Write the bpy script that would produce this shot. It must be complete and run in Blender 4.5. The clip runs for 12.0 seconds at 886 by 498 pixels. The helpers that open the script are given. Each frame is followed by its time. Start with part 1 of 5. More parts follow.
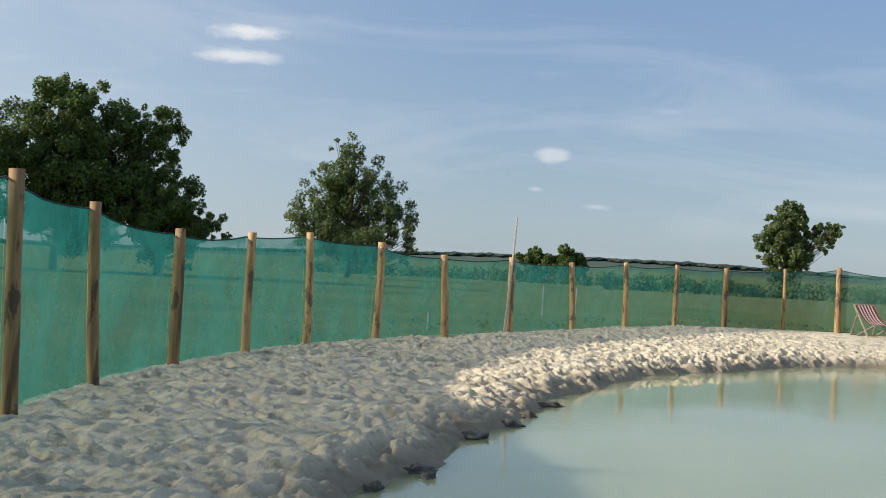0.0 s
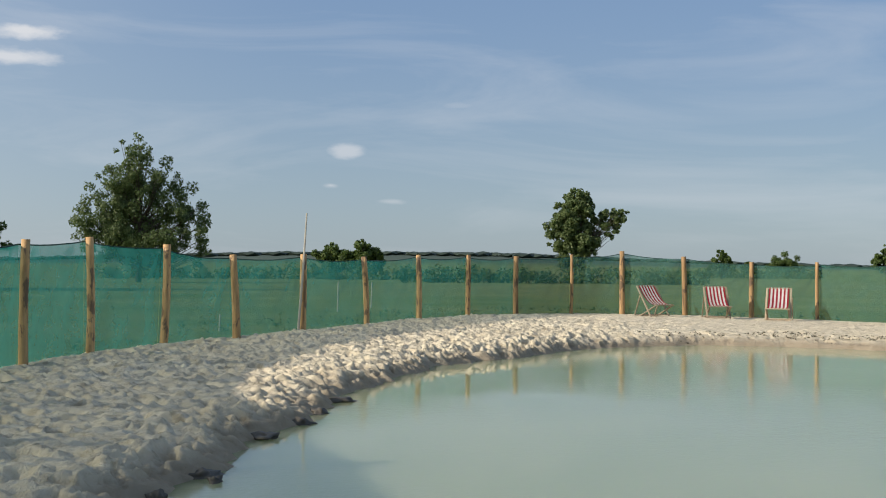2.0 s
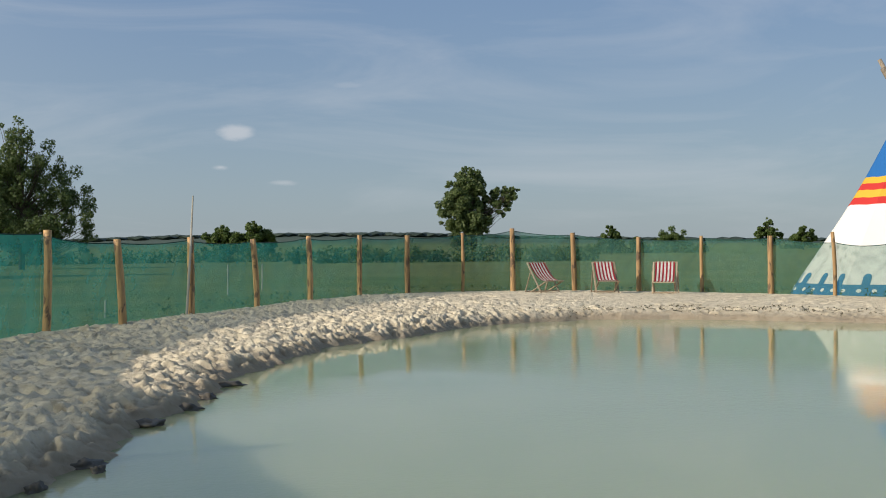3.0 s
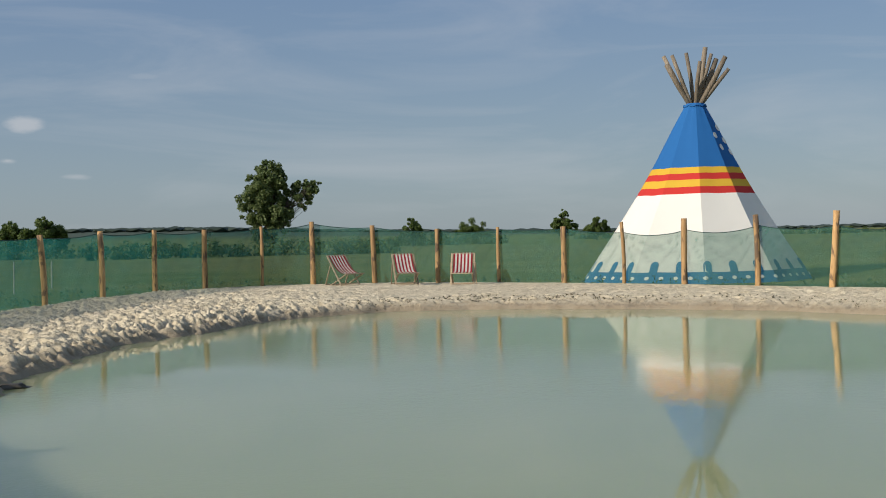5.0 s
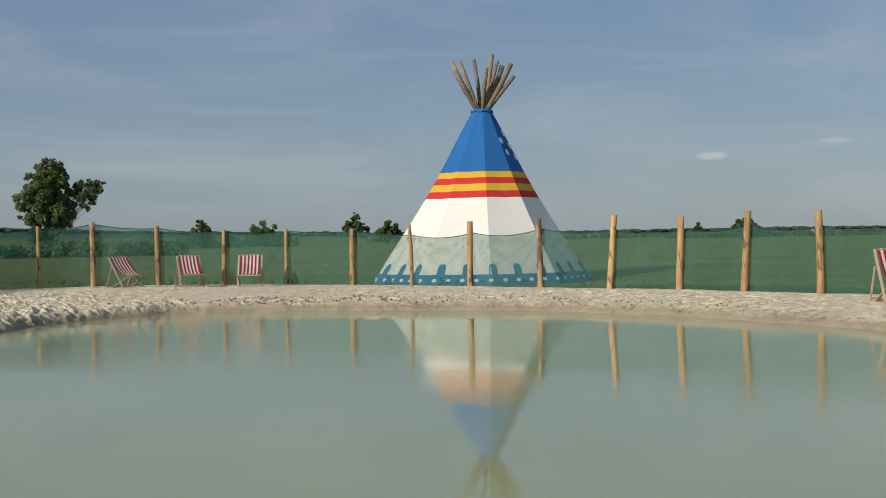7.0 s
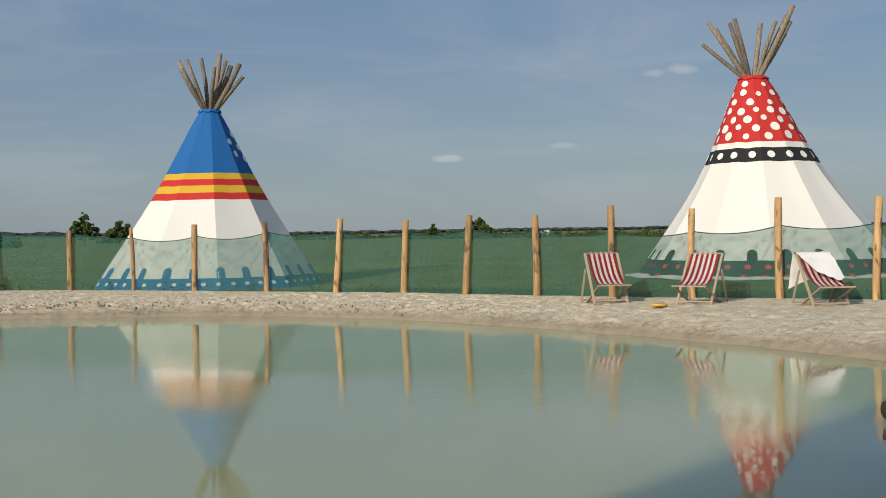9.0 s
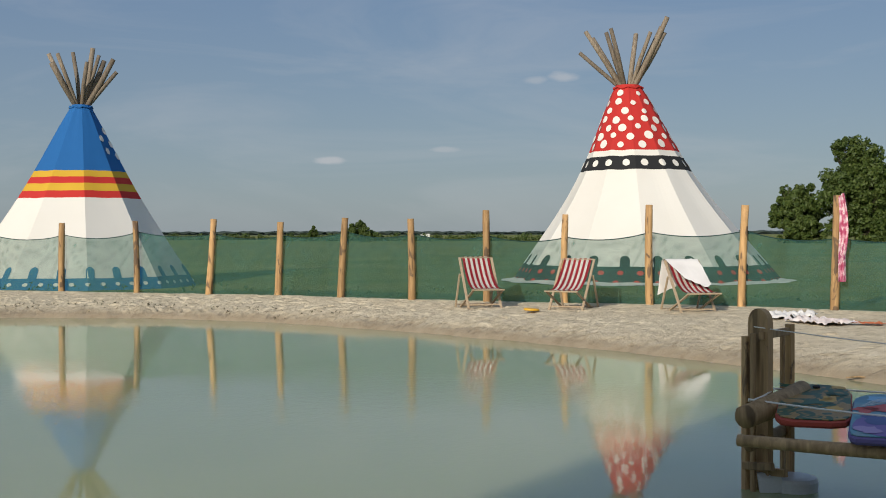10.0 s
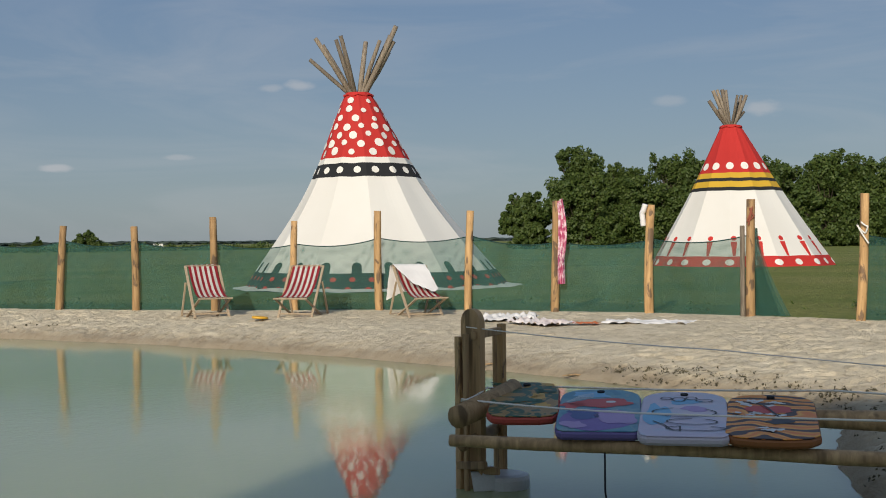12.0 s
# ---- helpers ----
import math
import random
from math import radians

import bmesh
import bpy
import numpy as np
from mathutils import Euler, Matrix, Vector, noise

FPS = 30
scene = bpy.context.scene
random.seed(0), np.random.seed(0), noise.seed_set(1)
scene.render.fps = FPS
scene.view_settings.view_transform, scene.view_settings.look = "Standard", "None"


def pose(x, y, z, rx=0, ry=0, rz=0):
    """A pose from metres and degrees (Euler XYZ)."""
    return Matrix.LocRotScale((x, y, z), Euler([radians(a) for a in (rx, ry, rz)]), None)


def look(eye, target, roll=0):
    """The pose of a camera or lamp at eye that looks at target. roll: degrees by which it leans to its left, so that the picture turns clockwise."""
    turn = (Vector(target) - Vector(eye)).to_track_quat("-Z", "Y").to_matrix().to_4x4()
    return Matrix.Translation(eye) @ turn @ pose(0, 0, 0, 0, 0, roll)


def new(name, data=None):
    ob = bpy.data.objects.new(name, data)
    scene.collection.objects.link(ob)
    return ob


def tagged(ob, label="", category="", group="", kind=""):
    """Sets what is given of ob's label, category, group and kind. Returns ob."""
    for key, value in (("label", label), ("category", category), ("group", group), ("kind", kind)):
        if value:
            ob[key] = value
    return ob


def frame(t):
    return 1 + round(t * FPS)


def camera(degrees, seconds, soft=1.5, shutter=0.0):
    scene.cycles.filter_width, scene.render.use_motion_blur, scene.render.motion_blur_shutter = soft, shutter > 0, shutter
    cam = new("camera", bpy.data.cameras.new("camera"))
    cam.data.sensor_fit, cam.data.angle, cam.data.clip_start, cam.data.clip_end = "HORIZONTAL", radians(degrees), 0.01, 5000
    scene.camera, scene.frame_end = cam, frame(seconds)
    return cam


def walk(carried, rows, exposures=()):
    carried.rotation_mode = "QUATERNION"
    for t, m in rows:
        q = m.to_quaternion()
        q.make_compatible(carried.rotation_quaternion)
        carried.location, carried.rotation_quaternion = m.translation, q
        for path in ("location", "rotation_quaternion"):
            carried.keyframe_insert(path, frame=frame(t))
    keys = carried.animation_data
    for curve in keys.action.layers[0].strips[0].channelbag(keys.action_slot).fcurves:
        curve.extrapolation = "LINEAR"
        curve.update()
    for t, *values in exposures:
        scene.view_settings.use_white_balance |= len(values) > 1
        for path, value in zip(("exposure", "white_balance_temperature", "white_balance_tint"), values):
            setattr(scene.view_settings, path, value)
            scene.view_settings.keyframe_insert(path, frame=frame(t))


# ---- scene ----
# ---- camera ----
cam = camera(40.0, 12.0, soft=1.0)
walk(cam, [
    (0.0, pose(0.000, 0.001, 1.502, 90.784, -2.906, 0.000)),
    (0.5, pose(0.022, 0.006, 1.500, 90.726, -1.963, -1.888)),
    (1.0, pose(0.061, 0.019, 1.500, 90.734, -1.303, -4.057)),
    (1.5, pose(0.098, 0.034, 1.498, 90.835, -1.358, -6.667)),
    (2.0, pose(0.131, 0.049, 1.492, 90.881, -0.406, -9.470)),
    (2.5, pose(0.163, 0.066, 1.490, 90.272, 0.299, -11.868)),
    (3.0, pose(0.195, 0.076, 1.489, 89.911, 0.727, -14.486)),
    (5.0, pose(0.283, 0.079, 1.479, 89.424, 1.378, -23.746)),
    (5.5, pose(0.302, 0.080, 1.469, 89.414, 1.008, -25.972)),
    (6.0, pose(0.320, 0.080, 1.455, 89.394, 0.851, -28.401)),
    (6.5, pose(0.341, 0.079, 1.445, 89.394, 0.983, -30.781)),
    (7.0, pose(0.380, 0.073, 1.447, 89.372, 1.020, -33.506)),
    (9.0, pose(0.667, -0.003, 1.503, 89.199, 0.947, -45.737)),
    (9.5, pose(0.746, -0.018, 1.511, 89.235, 0.301, -48.339)),
    (10.0, pose(0.814, -0.019, 1.506, 89.285, 0.143, -51.311)),
    (10.5, pose(0.878, -0.025, 1.491, 89.420, -0.210, -54.078)),
    (11.0, pose(0.938, -0.039, 1.479, 89.513, -0.029, -57.327)),
    (11.5, pose(0.984, -0.048, 1.477, 89.533, 0.398, -60.329)),
    (12.0, pose(1.022, -0.060, 1.469, 89.603, 0.673, -63.609)),
], exposures=[(0.0, 0.42, 6330, 10), (1.5, 0.31, 6330, 10), (3.0, 0.1, 6350, 10), (5.0, -0.07, 6370, 10), (7.0, -0.16, 6370, 10), (9.5, -0.21, 6370, 10), (12.0, -0.31, 6370, 10)])

# ---- world and sun ----
SUN_EL, SUN_AZ = 25.0, -99.0            # degrees; azimuth clockwise from +y
world = bpy.data.worlds.new("sky")
scene.world = world
world.use_nodes = True
wn, wl = world.node_tree.nodes, world.node_tree.links
wn.clear()
w_out = wn.new("ShaderNodeOutputWorld")
w_bg = wn.new("ShaderNodeBackground")
w_sky = wn.new("ShaderNodeTexSky")
w_sky.sky_type = "NISHITA"
w_sky.sun_disc = False
w_sky.sun_elevation = radians(SUN_EL)
w_sky.sun_rotation = radians(SUN_AZ % 360)
w_sky.air_density, w_sky.dust_density, w_sky.ozone_density = 1.0, 0.55, 2.2
w_bg.inputs["Strength"].default_value = 0.08
w_co = wn.new("ShaderNodeTexCoord")


def wnode(kind, **inputs):
    n = wn.new(kind)
    for k, v in inputs.items():
        n.inputs[k.replace("_", " ")].default_value = v
    return n


def wmath(op, a, b=None, clamp=False):
    n = wn.new("ShaderNodeMath")
    n.operation, n.use_clamp = op, clamp
    for i, v in enumerate((a, b)):
        if v is None:
            continue
        if isinstance(v, (int, float)):
            n.inputs[i].default_value = v
        else:
            wl.new(v, n.inputs[i])
    return n.outputs[0]


def cirrus():
    """Thin stretched veils: noise on the direction, flattened towards the horizon."""
    mp = wnode("ShaderNodeMapping")
    mp.inputs["Scale"].default_value = (1.6, 1.6, 9.0)
    mp.inputs["Rotation"].default_value = (0.06, -0.1, 0.3)
    wl.new(w_co.outputs["Generated"], mp.inputs["Vector"])
    n = wnode("ShaderNodeTexNoise", Scale=2.2, Detail=7.0, Roughness=0.58, Distortion=0.7)
    wl.new(mp.outputs[0], n.inputs["Vector"])
    r = wn.new("ShaderNodeMapRange")
    r.inputs["From Min"].default_value, r.inputs["From Max"].default_value = 0.47, 0.78
    r.inputs["To Max"].default_value = 0.3
    wl.new(n.outputs["Fac"], r.inputs["Value"])
    return r.outputs[0]


def small_cloud(yaw, el, wide, high, weight):
    """A soft small cumulus at a direction of the sky, ragged by noise."""
    d = Vector((-math.sin(radians(yaw)) * math.cos(radians(el)), math.cos(radians(yaw)) * math.cos(radians(el)), math.sin(radians(el))))
    side = Vector((math.cos(radians(yaw)), math.sin(radians(yaw)), 0))
    up = side.cross(d)
    terms = []
    for axis, size in ((side, wide), (up, high)):
        dot = wn.new("ShaderNodeVectorMath")
        dot.operation = "DOT_PRODUCT"
        dot.inputs[1].default_value = axis
        wl.new(w_co.outputs["Generated"], dot.inputs[0])
        t = wmath("DIVIDE", dot.outputs["Value"], math.tan(radians(size)))
        if axis is up:
            t = wmath("SUBTRACT", t, 0.0)
        terms.append(wmath("MULTIPLY", t, t))
    ahead = wn.new("ShaderNodeVectorMath")
    ahead.operation = "DOT_PRODUCT"
    ahead.inputs[1].default_value = d
    wl.new(w_co.outputs["Generated"], ahead.inputs[0])
    front = wmath("GREATER_THAN", ahead.outputs["Value"], 0.5)
    r = wmath("SQRT", wmath("ADD", *terms))
    n = wnode("ShaderNodeTexNoise", Scale=30.0, Detail=5.0, Roughness=0.55)
    flat = wnode("ShaderNodeMapping")
    flat.inputs["Scale"].default_value = (1.0, 1.0, 2.6)
    wl.new(w_co.outputs["Generated"], flat.inputs["Vector"])
    wl.new(flat.outputs[0], n.inputs["Vector"])
    ragged = wmath("ADD", r, wmath("MULTIPLY", wmath("SUBTRACT", n.outputs["Fac"], 0.5), 1.7))
    m = wn.new("ShaderNodeMapRange")
    m.interpolation_type = "SMOOTHSTEP"
    m.inputs["From Min"].default_value, m.inputs["From Max"].default_value = 1.05, 0.15
    m.inputs["To Max"].default_value = weight
    wl.new(ragged, m.inputs["Value"])
    return wmath("MULTIPLY", m.outputs[0], front)


cover = cirrus()
for row in ((9.6, 10.35, 2.4, 0.46, 1.0), (10.3, 9.2, 2.7, 0.46, 0.9), (-5.0, 5.43, 0.95, 0.42, 0.6),
            (-4.2, 3.82, 0.6, 0.17, 0.55), (-7.0, 3.1, 0.8, 0.17, 0.35), (-10.2, 7.6, 1.5, 0.24, 0.22),
            (-46.0, 3.45, 0.9, 0.2, 0.7), (-51.4, 3.95, 1.0, 0.18, 0.45), (-57.0, 7.27, 0.9, 0.33, 0.55), (-55.7, 7.15, 0.7, 0.28, 0.4), (-78.3, 5.88, 1.2, 0.42, 0.5), (-74.2, 6.3, 0.9, 0.3, 0.3)):
    cover = wmath("MAXIMUM", cover, small_cloud(*row))


def wcolor_mix(fac, a, b):
    n = wn.new("ShaderNodeMix")
    n.data_type = "RGBA"
    sockets = [x for x in n.inputs if x.type == "RGBA"]
    if isinstance(fac, float):
        n.inputs[0].default_value = fac
    else:
        wl.new(fac, n.inputs[0])
    for x, v in zip(sockets, (a, b)):
        if isinstance(v, tuple):
            x.default_value = (*v, 1)
        else:
            wl.new(v, x)
    return [x for x in n.outputs if x.type == "RGBA"][0]


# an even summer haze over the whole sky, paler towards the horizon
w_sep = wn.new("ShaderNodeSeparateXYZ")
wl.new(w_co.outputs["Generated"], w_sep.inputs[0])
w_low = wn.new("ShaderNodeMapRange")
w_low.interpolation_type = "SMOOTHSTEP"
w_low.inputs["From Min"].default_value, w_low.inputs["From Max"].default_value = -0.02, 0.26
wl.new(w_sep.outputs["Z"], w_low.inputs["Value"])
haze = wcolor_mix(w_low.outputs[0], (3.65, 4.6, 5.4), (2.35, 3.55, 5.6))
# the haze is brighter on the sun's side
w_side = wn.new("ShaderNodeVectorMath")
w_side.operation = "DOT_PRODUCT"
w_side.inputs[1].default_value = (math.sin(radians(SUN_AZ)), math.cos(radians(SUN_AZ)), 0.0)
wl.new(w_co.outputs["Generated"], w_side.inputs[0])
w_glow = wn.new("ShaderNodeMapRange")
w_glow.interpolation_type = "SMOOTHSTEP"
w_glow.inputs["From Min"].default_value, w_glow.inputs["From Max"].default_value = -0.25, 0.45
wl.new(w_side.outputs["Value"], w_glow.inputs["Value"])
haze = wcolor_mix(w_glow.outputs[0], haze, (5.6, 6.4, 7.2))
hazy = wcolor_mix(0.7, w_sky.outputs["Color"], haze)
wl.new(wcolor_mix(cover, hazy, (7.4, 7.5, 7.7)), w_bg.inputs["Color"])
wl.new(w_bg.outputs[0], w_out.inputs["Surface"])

sun_data = bpy.data.lights.new("sun", "SUN")
sun_data.energy, sun_data.angle, sun_data.color = 4.7, radians(0.8), (1.0, 0.88, 0.72)
sun = new("sun", sun_data)
sun_dir = Vector((math.sin(radians(SUN_AZ)) * math.cos(radians(SUN_EL)), math.cos(radians(SUN_AZ)) * math.cos(radians(SUN_EL)), math.sin(radians(SUN_EL))))
sun.matrix_world = look(sun_dir * 60, (0, 0, 0))


# ---- materials ----
class Nodes:
    """A small wrapper for writing node materials."""

    def __init__(self, name):
        self.m = bpy.data.materials.new(name)
        self.m.use_nodes = True
        self.t = self.m.node_tree
        self.bsdf = self.t.nodes["Principled BSDF"]
        self.out = self.t.nodes["Material Output"]

    def put(self, socket, value):
        if isinstance(value, bpy.types.NodeSocket):
            self.t.links.new(value, socket)
        elif value is not None:
            socket.default_value = value

    def node(self, kind, **inputs):
        n = self.t.nodes.new(kind)
        for k, v in inputs.items():
            self.put(n.inputs[k.replace("_", " ")], v)
        return n

    def coords(self, scale=(1, 1, 1), kind="Object"):
        mp = self.node("ShaderNodeMapping", Vector=self.node("ShaderNodeTexCoord").outputs[kind])
        mp.inputs["Scale"].default_value = scale
        return mp.outputs[0]

    def noise(self, scale, detail=5.0, rough=0.55, vector=None, distort=0.0):
        return self.node("ShaderNodeTexNoise", Scale=scale, Detail=detail, Roughness=rough, Distortion=distort, Vector=vector).outputs["Fac"]

    def ramp(self, fac, *stops):
        r = self.node("ShaderNodeValToRGB", Fac=fac)
        e = r.color_ramp.elements
        while len(e) < len(stops):
            e.new(0.5)
        for el, (pos, col) in zip(e, stops):
            el.position, el.color = pos, (*col, 1)
        return r.outputs["Color"]

    def mix(self, fac, a, b, mode="MIX"):
        n = self.t.nodes.new("ShaderNodeMix")
        n.data_type, n.blend_type = "RGBA", mode
        for key, v in (("Factor", fac), ("A", a), ("B", b)):
            socket = [s for s in n.inputs if s.name == key and (key == "Factor" and s.type == "VALUE" or s.type == "RGBA")][0]
            self.put(socket, (*v, 1) if isinstance(v, tuple) and len(v) == 3 else v)
        return [s for s in n.outputs if s.type == "RGBA"][0]

    def math(self, op, a, b=0.0):
        n = self.t.nodes.new("ShaderNodeMath")
        n.operation = op
        self.put(n.inputs[0], a)
        self.put(n.inputs[1], b)
        return n.outputs[0]

    def bump(self, height, strength, distance):
        return self.node("ShaderNodeBump", Height=height, Strength=strength, Distance=distance).outputs[0]

    def set(self, **inputs):
        for k, v in inputs.items():
            k = k.replace("_", " ")
            self.put(self.bsdf.inputs[k], (*v, 1) if isinstance(v, tuple) and self.bsdf.inputs[k].type == "RGBA" else v)
        return self.m


def cloth(name, color, other=None, rough=0.85, thin=0.0):
    """Woven cloth; thin: the share of light that comes through it."""
    n = Nodes(name)
    c = n.mix(n.ramp(n.noise(2.2, 6), (0.35, (0, 0, 0)), (0.7, (1, 1, 1))), color, other or tuple(v * 0.86 for v in color))
    weave = n.noise(260.0, 2)
    bump = n.bump(n.mix(0.5, n.noise(7.0, 4), weave), 0.25, 0.01)
    m = n.set(Base_Color=c, Roughness=rough, Normal=bump)
    if thin:
        tl = n.node("ShaderNodeBsdfTranslucent", Color=c)
        both = n.node("ShaderNodeMixShader", Fac=thin)
        n.put(both.inputs[1], n.bsdf.outputs[0])
        n.put(both.inputs[2], tl.outputs[0])
        n.t.links.new(both.outputs[0], n.out.inputs["Surface"])
    return m


def wood(name, light, dark, stretch=(9, 9, 0.9), knots=True, bark=0.0):
    """Grained wood; bark: the share that still carries dark bark."""
    n = Nodes(name)
    v = n.coords(stretch)
    rnd = n.node("ShaderNodeObjectInfo").outputs["Random"]
    off = n.node("ShaderNodeVectorMath", Vector=v)
    off.operation = "ADD"
    comb = n.node("ShaderNodeCombineXYZ", X=n.math("MULTIPLY", rnd, 37.0), Y=n.math("MULTIPLY", rnd, 11.0), Z=n.math("MULTIPLY", rnd, 5.0))
    n.put(off.inputs[1], comb.outputs[0])
    grain = n.noise(2.4, 7, 0.62, off.outputs[0], 0.6)
    c = n.ramp(grain, (0.3, dark), (0.5, tuple((a + b) / 2 for a, b in zip(light, dark))), (0.66, light))
    if knots:
        spots = n.noise(1.1, 2, 0.4, off.outputs[0])
        c = n.mix(n.ramp(spots, (0.62, (0, 0, 0)), (0.7, (0.8, 0.8, 0.8))), c, tuple(v * 0.4 for v in dark))
    height = grain
    if bark:
        scale = n.node("ShaderNodeVectorMath", Vector=off.outputs[0])
        scale.operation = "MULTIPLY"
        scale.inputs[1].default_value = (0.9, 0.9, 3.2)
        patch = n.noise(0.9, 5, 0.6, scale.outputs[0], 0.5)
        edge = 0.72 - bark * 0.4
        mask = n.ramp(patch, (edge, (0, 0, 0)), (edge + 0.045, (0.9, 0.9, 0.9)))
        c = n.mix(mask, c, n.mix(grain, (0.06, 0.038, 0.022), (0.2, 0.13, 0.08)))
        height = n.mix(0.6, grain, mask)
    tone = n.math("ADD", n.math("MULTIPLY", rnd, 0.6), 0.66)
    c = n.mix(1.0, c, n.node("ShaderNodeCombineColor", Red=tone, Green=tone, Blue=tone).outputs[0], "MULTIPLY")
    return n.set(Base_Color=c, Roughness=0.72, Normal=n.bump(height, 0.5, 0.012))


def plain(name, color, rough=0.6, metal=0.0):
    n = Nodes(name)
    c = n.mix(n.noise(14.0, 4), color, tuple(v * 0.8 for v in color))
    return n.set(Base_Color=c, Roughness=rough, Metallic=metal)


def sand_material():
    n = Nodes("sand")
    v = n.coords()
    big = n.noise(0.55, 4, 0.5, v)
    mid = n.noise(4.5, 6, 0.6, v)
    c = n.ramp(mid, (0.3, (0.5, 0.435, 0.315)), (0.52, (0.64, 0.57, 0.43)), (0.75, (0.74, 0.67, 0.53)))
    c = n.mix(n.ramp(big, (0.35, (0, 0, 0)), (0.7, (0.45, 0.45, 0.45))), c, (0.59, 0.505, 0.365))
    dirt = n.noise(6.5, 5, 0.65, v, 0.4)
    c = n.mix(n.ramp(dirt, (0.52, (0, 0, 0)), (0.66, (0.65, 0.65, 0.65))), c, (0.32, 0.265, 0.18))
    fleck = n.noise(38.0, 3, 0.7, v)
    c = n.mix(n.ramp(fleck, (0.66, (0, 0, 0)), (0.74, (0.55, 0.55, 0.55))), c, (0.2, 0.16, 0.11))
    # damp, darker sand where the bank meets the water
    z = n.node("ShaderNodeSeparateXYZ", Vector=n.node("ShaderNodeNewGeometry").outputs["Position"]).outputs["Z"]
    level = n.math("ADD", z, n.math("MULTIPLY", n.math("SUBTRACT", n.noise(1.6, 5, 0.6, v), 0.5), 0.12))
    damp = n.ramp(level, (0.07, (1, 1, 1)), (0.2, (0, 0, 0)))
    c = n.mix(n.mix(1.0, damp, (0.7, 0.7, 0.7), "MULTIPLY"), c, (0.21, 0.165, 0.115))
    h = n.mix(0.5, n.noise(14.0, 8, 0.68, v), n.noise(70.0, 4, 0.6, v))
    return n.set(Base_Color=c, Roughness=0.95, Normal=n.bump(h, 0.65, 0.06), Specular_IOR_Level=0.15)


def grass_material():
    n = Nodes("meadow")
    v = n.coords()
    far = n.noise(0.012, 3, 0.45, n.coords((0.45, 1.0, 1)))
    patch = n.noise(0.16, 5, 0.6, v)
    blade = n.noise(6.0, 6, 0.7, v)
    c = n.ramp(patch, (0.3, (0.14, 0.19, 0.05)), (0.5, (0.23, 0.25, 0.075)), (0.72, (0.34, 0.32, 0.125)))
    c = n.mix(n.ramp(far, (0.44, (0, 0, 0)), (0.62, (0.8, 0.8, 0.8))), c, (0.27, 0.26, 0.115))
    c = n.mix(n.ramp(blade, (0.3, (0.6, 0.6, 0.6)), (0.7, (0, 0, 0))), c, (0.04, 0.07, 0.018))
    # beyond the fields the slopes are wooded, with distance haze mixed into the colour
    away = n.node("ShaderNodeVectorMath", Vector=n.node("ShaderNodeNewGeometry").outputs["Position"])
    away.operation = "LENGTH"
    wooded = n.ramp(n.math("DIVIDE", away.outputs["Value"], 3000.0), (0.33, (0, 0, 0)), (0.5, (1, 1, 1)))
    c = n.mix(wooded, c, (0.075, 0.1, 0.08))
    return n.set(Base_Color=c, Roughness=0.9, Normal=n.bump(blade, 0.9, 0.12), Specular_IOR_Level=0.1)


def water_material():
    n = Nodes("milky_water")
    v = n.coords()
    c = n.ramp(n.noise(0.14, 3, 0.5, v), (0.3, (0.30, 0.345, 0.19)), (0.7, (0.35, 0.385, 0.225)))
    patches = n.ramp(n.noise(0.22, 2, 0.5, v), (0.42, (0.12, 0.12, 0.12)), (0.62, (1, 1, 1)))
    ripple = n.mix(0.4, n.noise(6.5, 3, 0.55, v), n.noise(22.0, 2, 0.5, v))
    h = n.mix(1.0, ripple, patches, "MULTIPLY")
    return n.set(Base_Color=c, Roughness=0.012, IOR=1.33, Normal=n.bump(h, 0.34, 0.012), Subsurface_Weight=1.0, Subsurface_Radius=(0.9, 1.0, 0.85), Subsurface_Scale=2.0)


def net_material(name, weave, front_a, front_b, glow_a, glow_b):
    """Knitted shade net: weave is the share of the surface that is thread; gathered folds are denser."""
    n = Nodes(name)
    wrinkle = n.noise(1.3, 5, 0.6, n.coords((1, 1, 0.6)), 0.8)
    front = n.ramp(wrinkle, (0.3, front_a), (0.7, front_b))
    glow = n.ramp(wrinkle, (0.3, glow_a), (0.7, glow_b))
    d = n.node("ShaderNodeBsdfDiffuse", Color=front)
    tl = n.node("ShaderNodeBsdfTranslucent", Color=glow)
    s = n.node("ShaderNodeMixShader", Fac=0.5)
    n.put(s.inputs[1], d.outputs[0])
    n.put(s.inputs[2], tl.outputs[0])
    clear = n.node("ShaderNodeBsdfTransparent", Color=(0.92, 0.98, 0.95, 1))
    streak = n.noise(2.2, 4, 0.6, n.coords((0.7, 1.1, 2.0)), 2.5)
    gather = n.node("ShaderNodeAttribute")
    gather.attribute_name = "gather"
    cover_fac = n.math("ADD", n.math("ADD", weave - 0.2, n.math("MULTIPLY", wrinkle, 0.2)), n.math("MULTIPLY", streak, 0.2))
    cover_fac = n.math("ADD", cover_fac, n.math("MULTIPLY", gather.outputs["Fac"], 0.3))
    both = n.node("ShaderNodeMixShader", Fac=cover_fac)
    n.put(both.inputs[1], clear.outputs[0])
    n.put(both.inputs[2], s.outputs[0])
    n.t.links.new(both.outputs[0], n.out.inputs["Surface"])
    return n.m


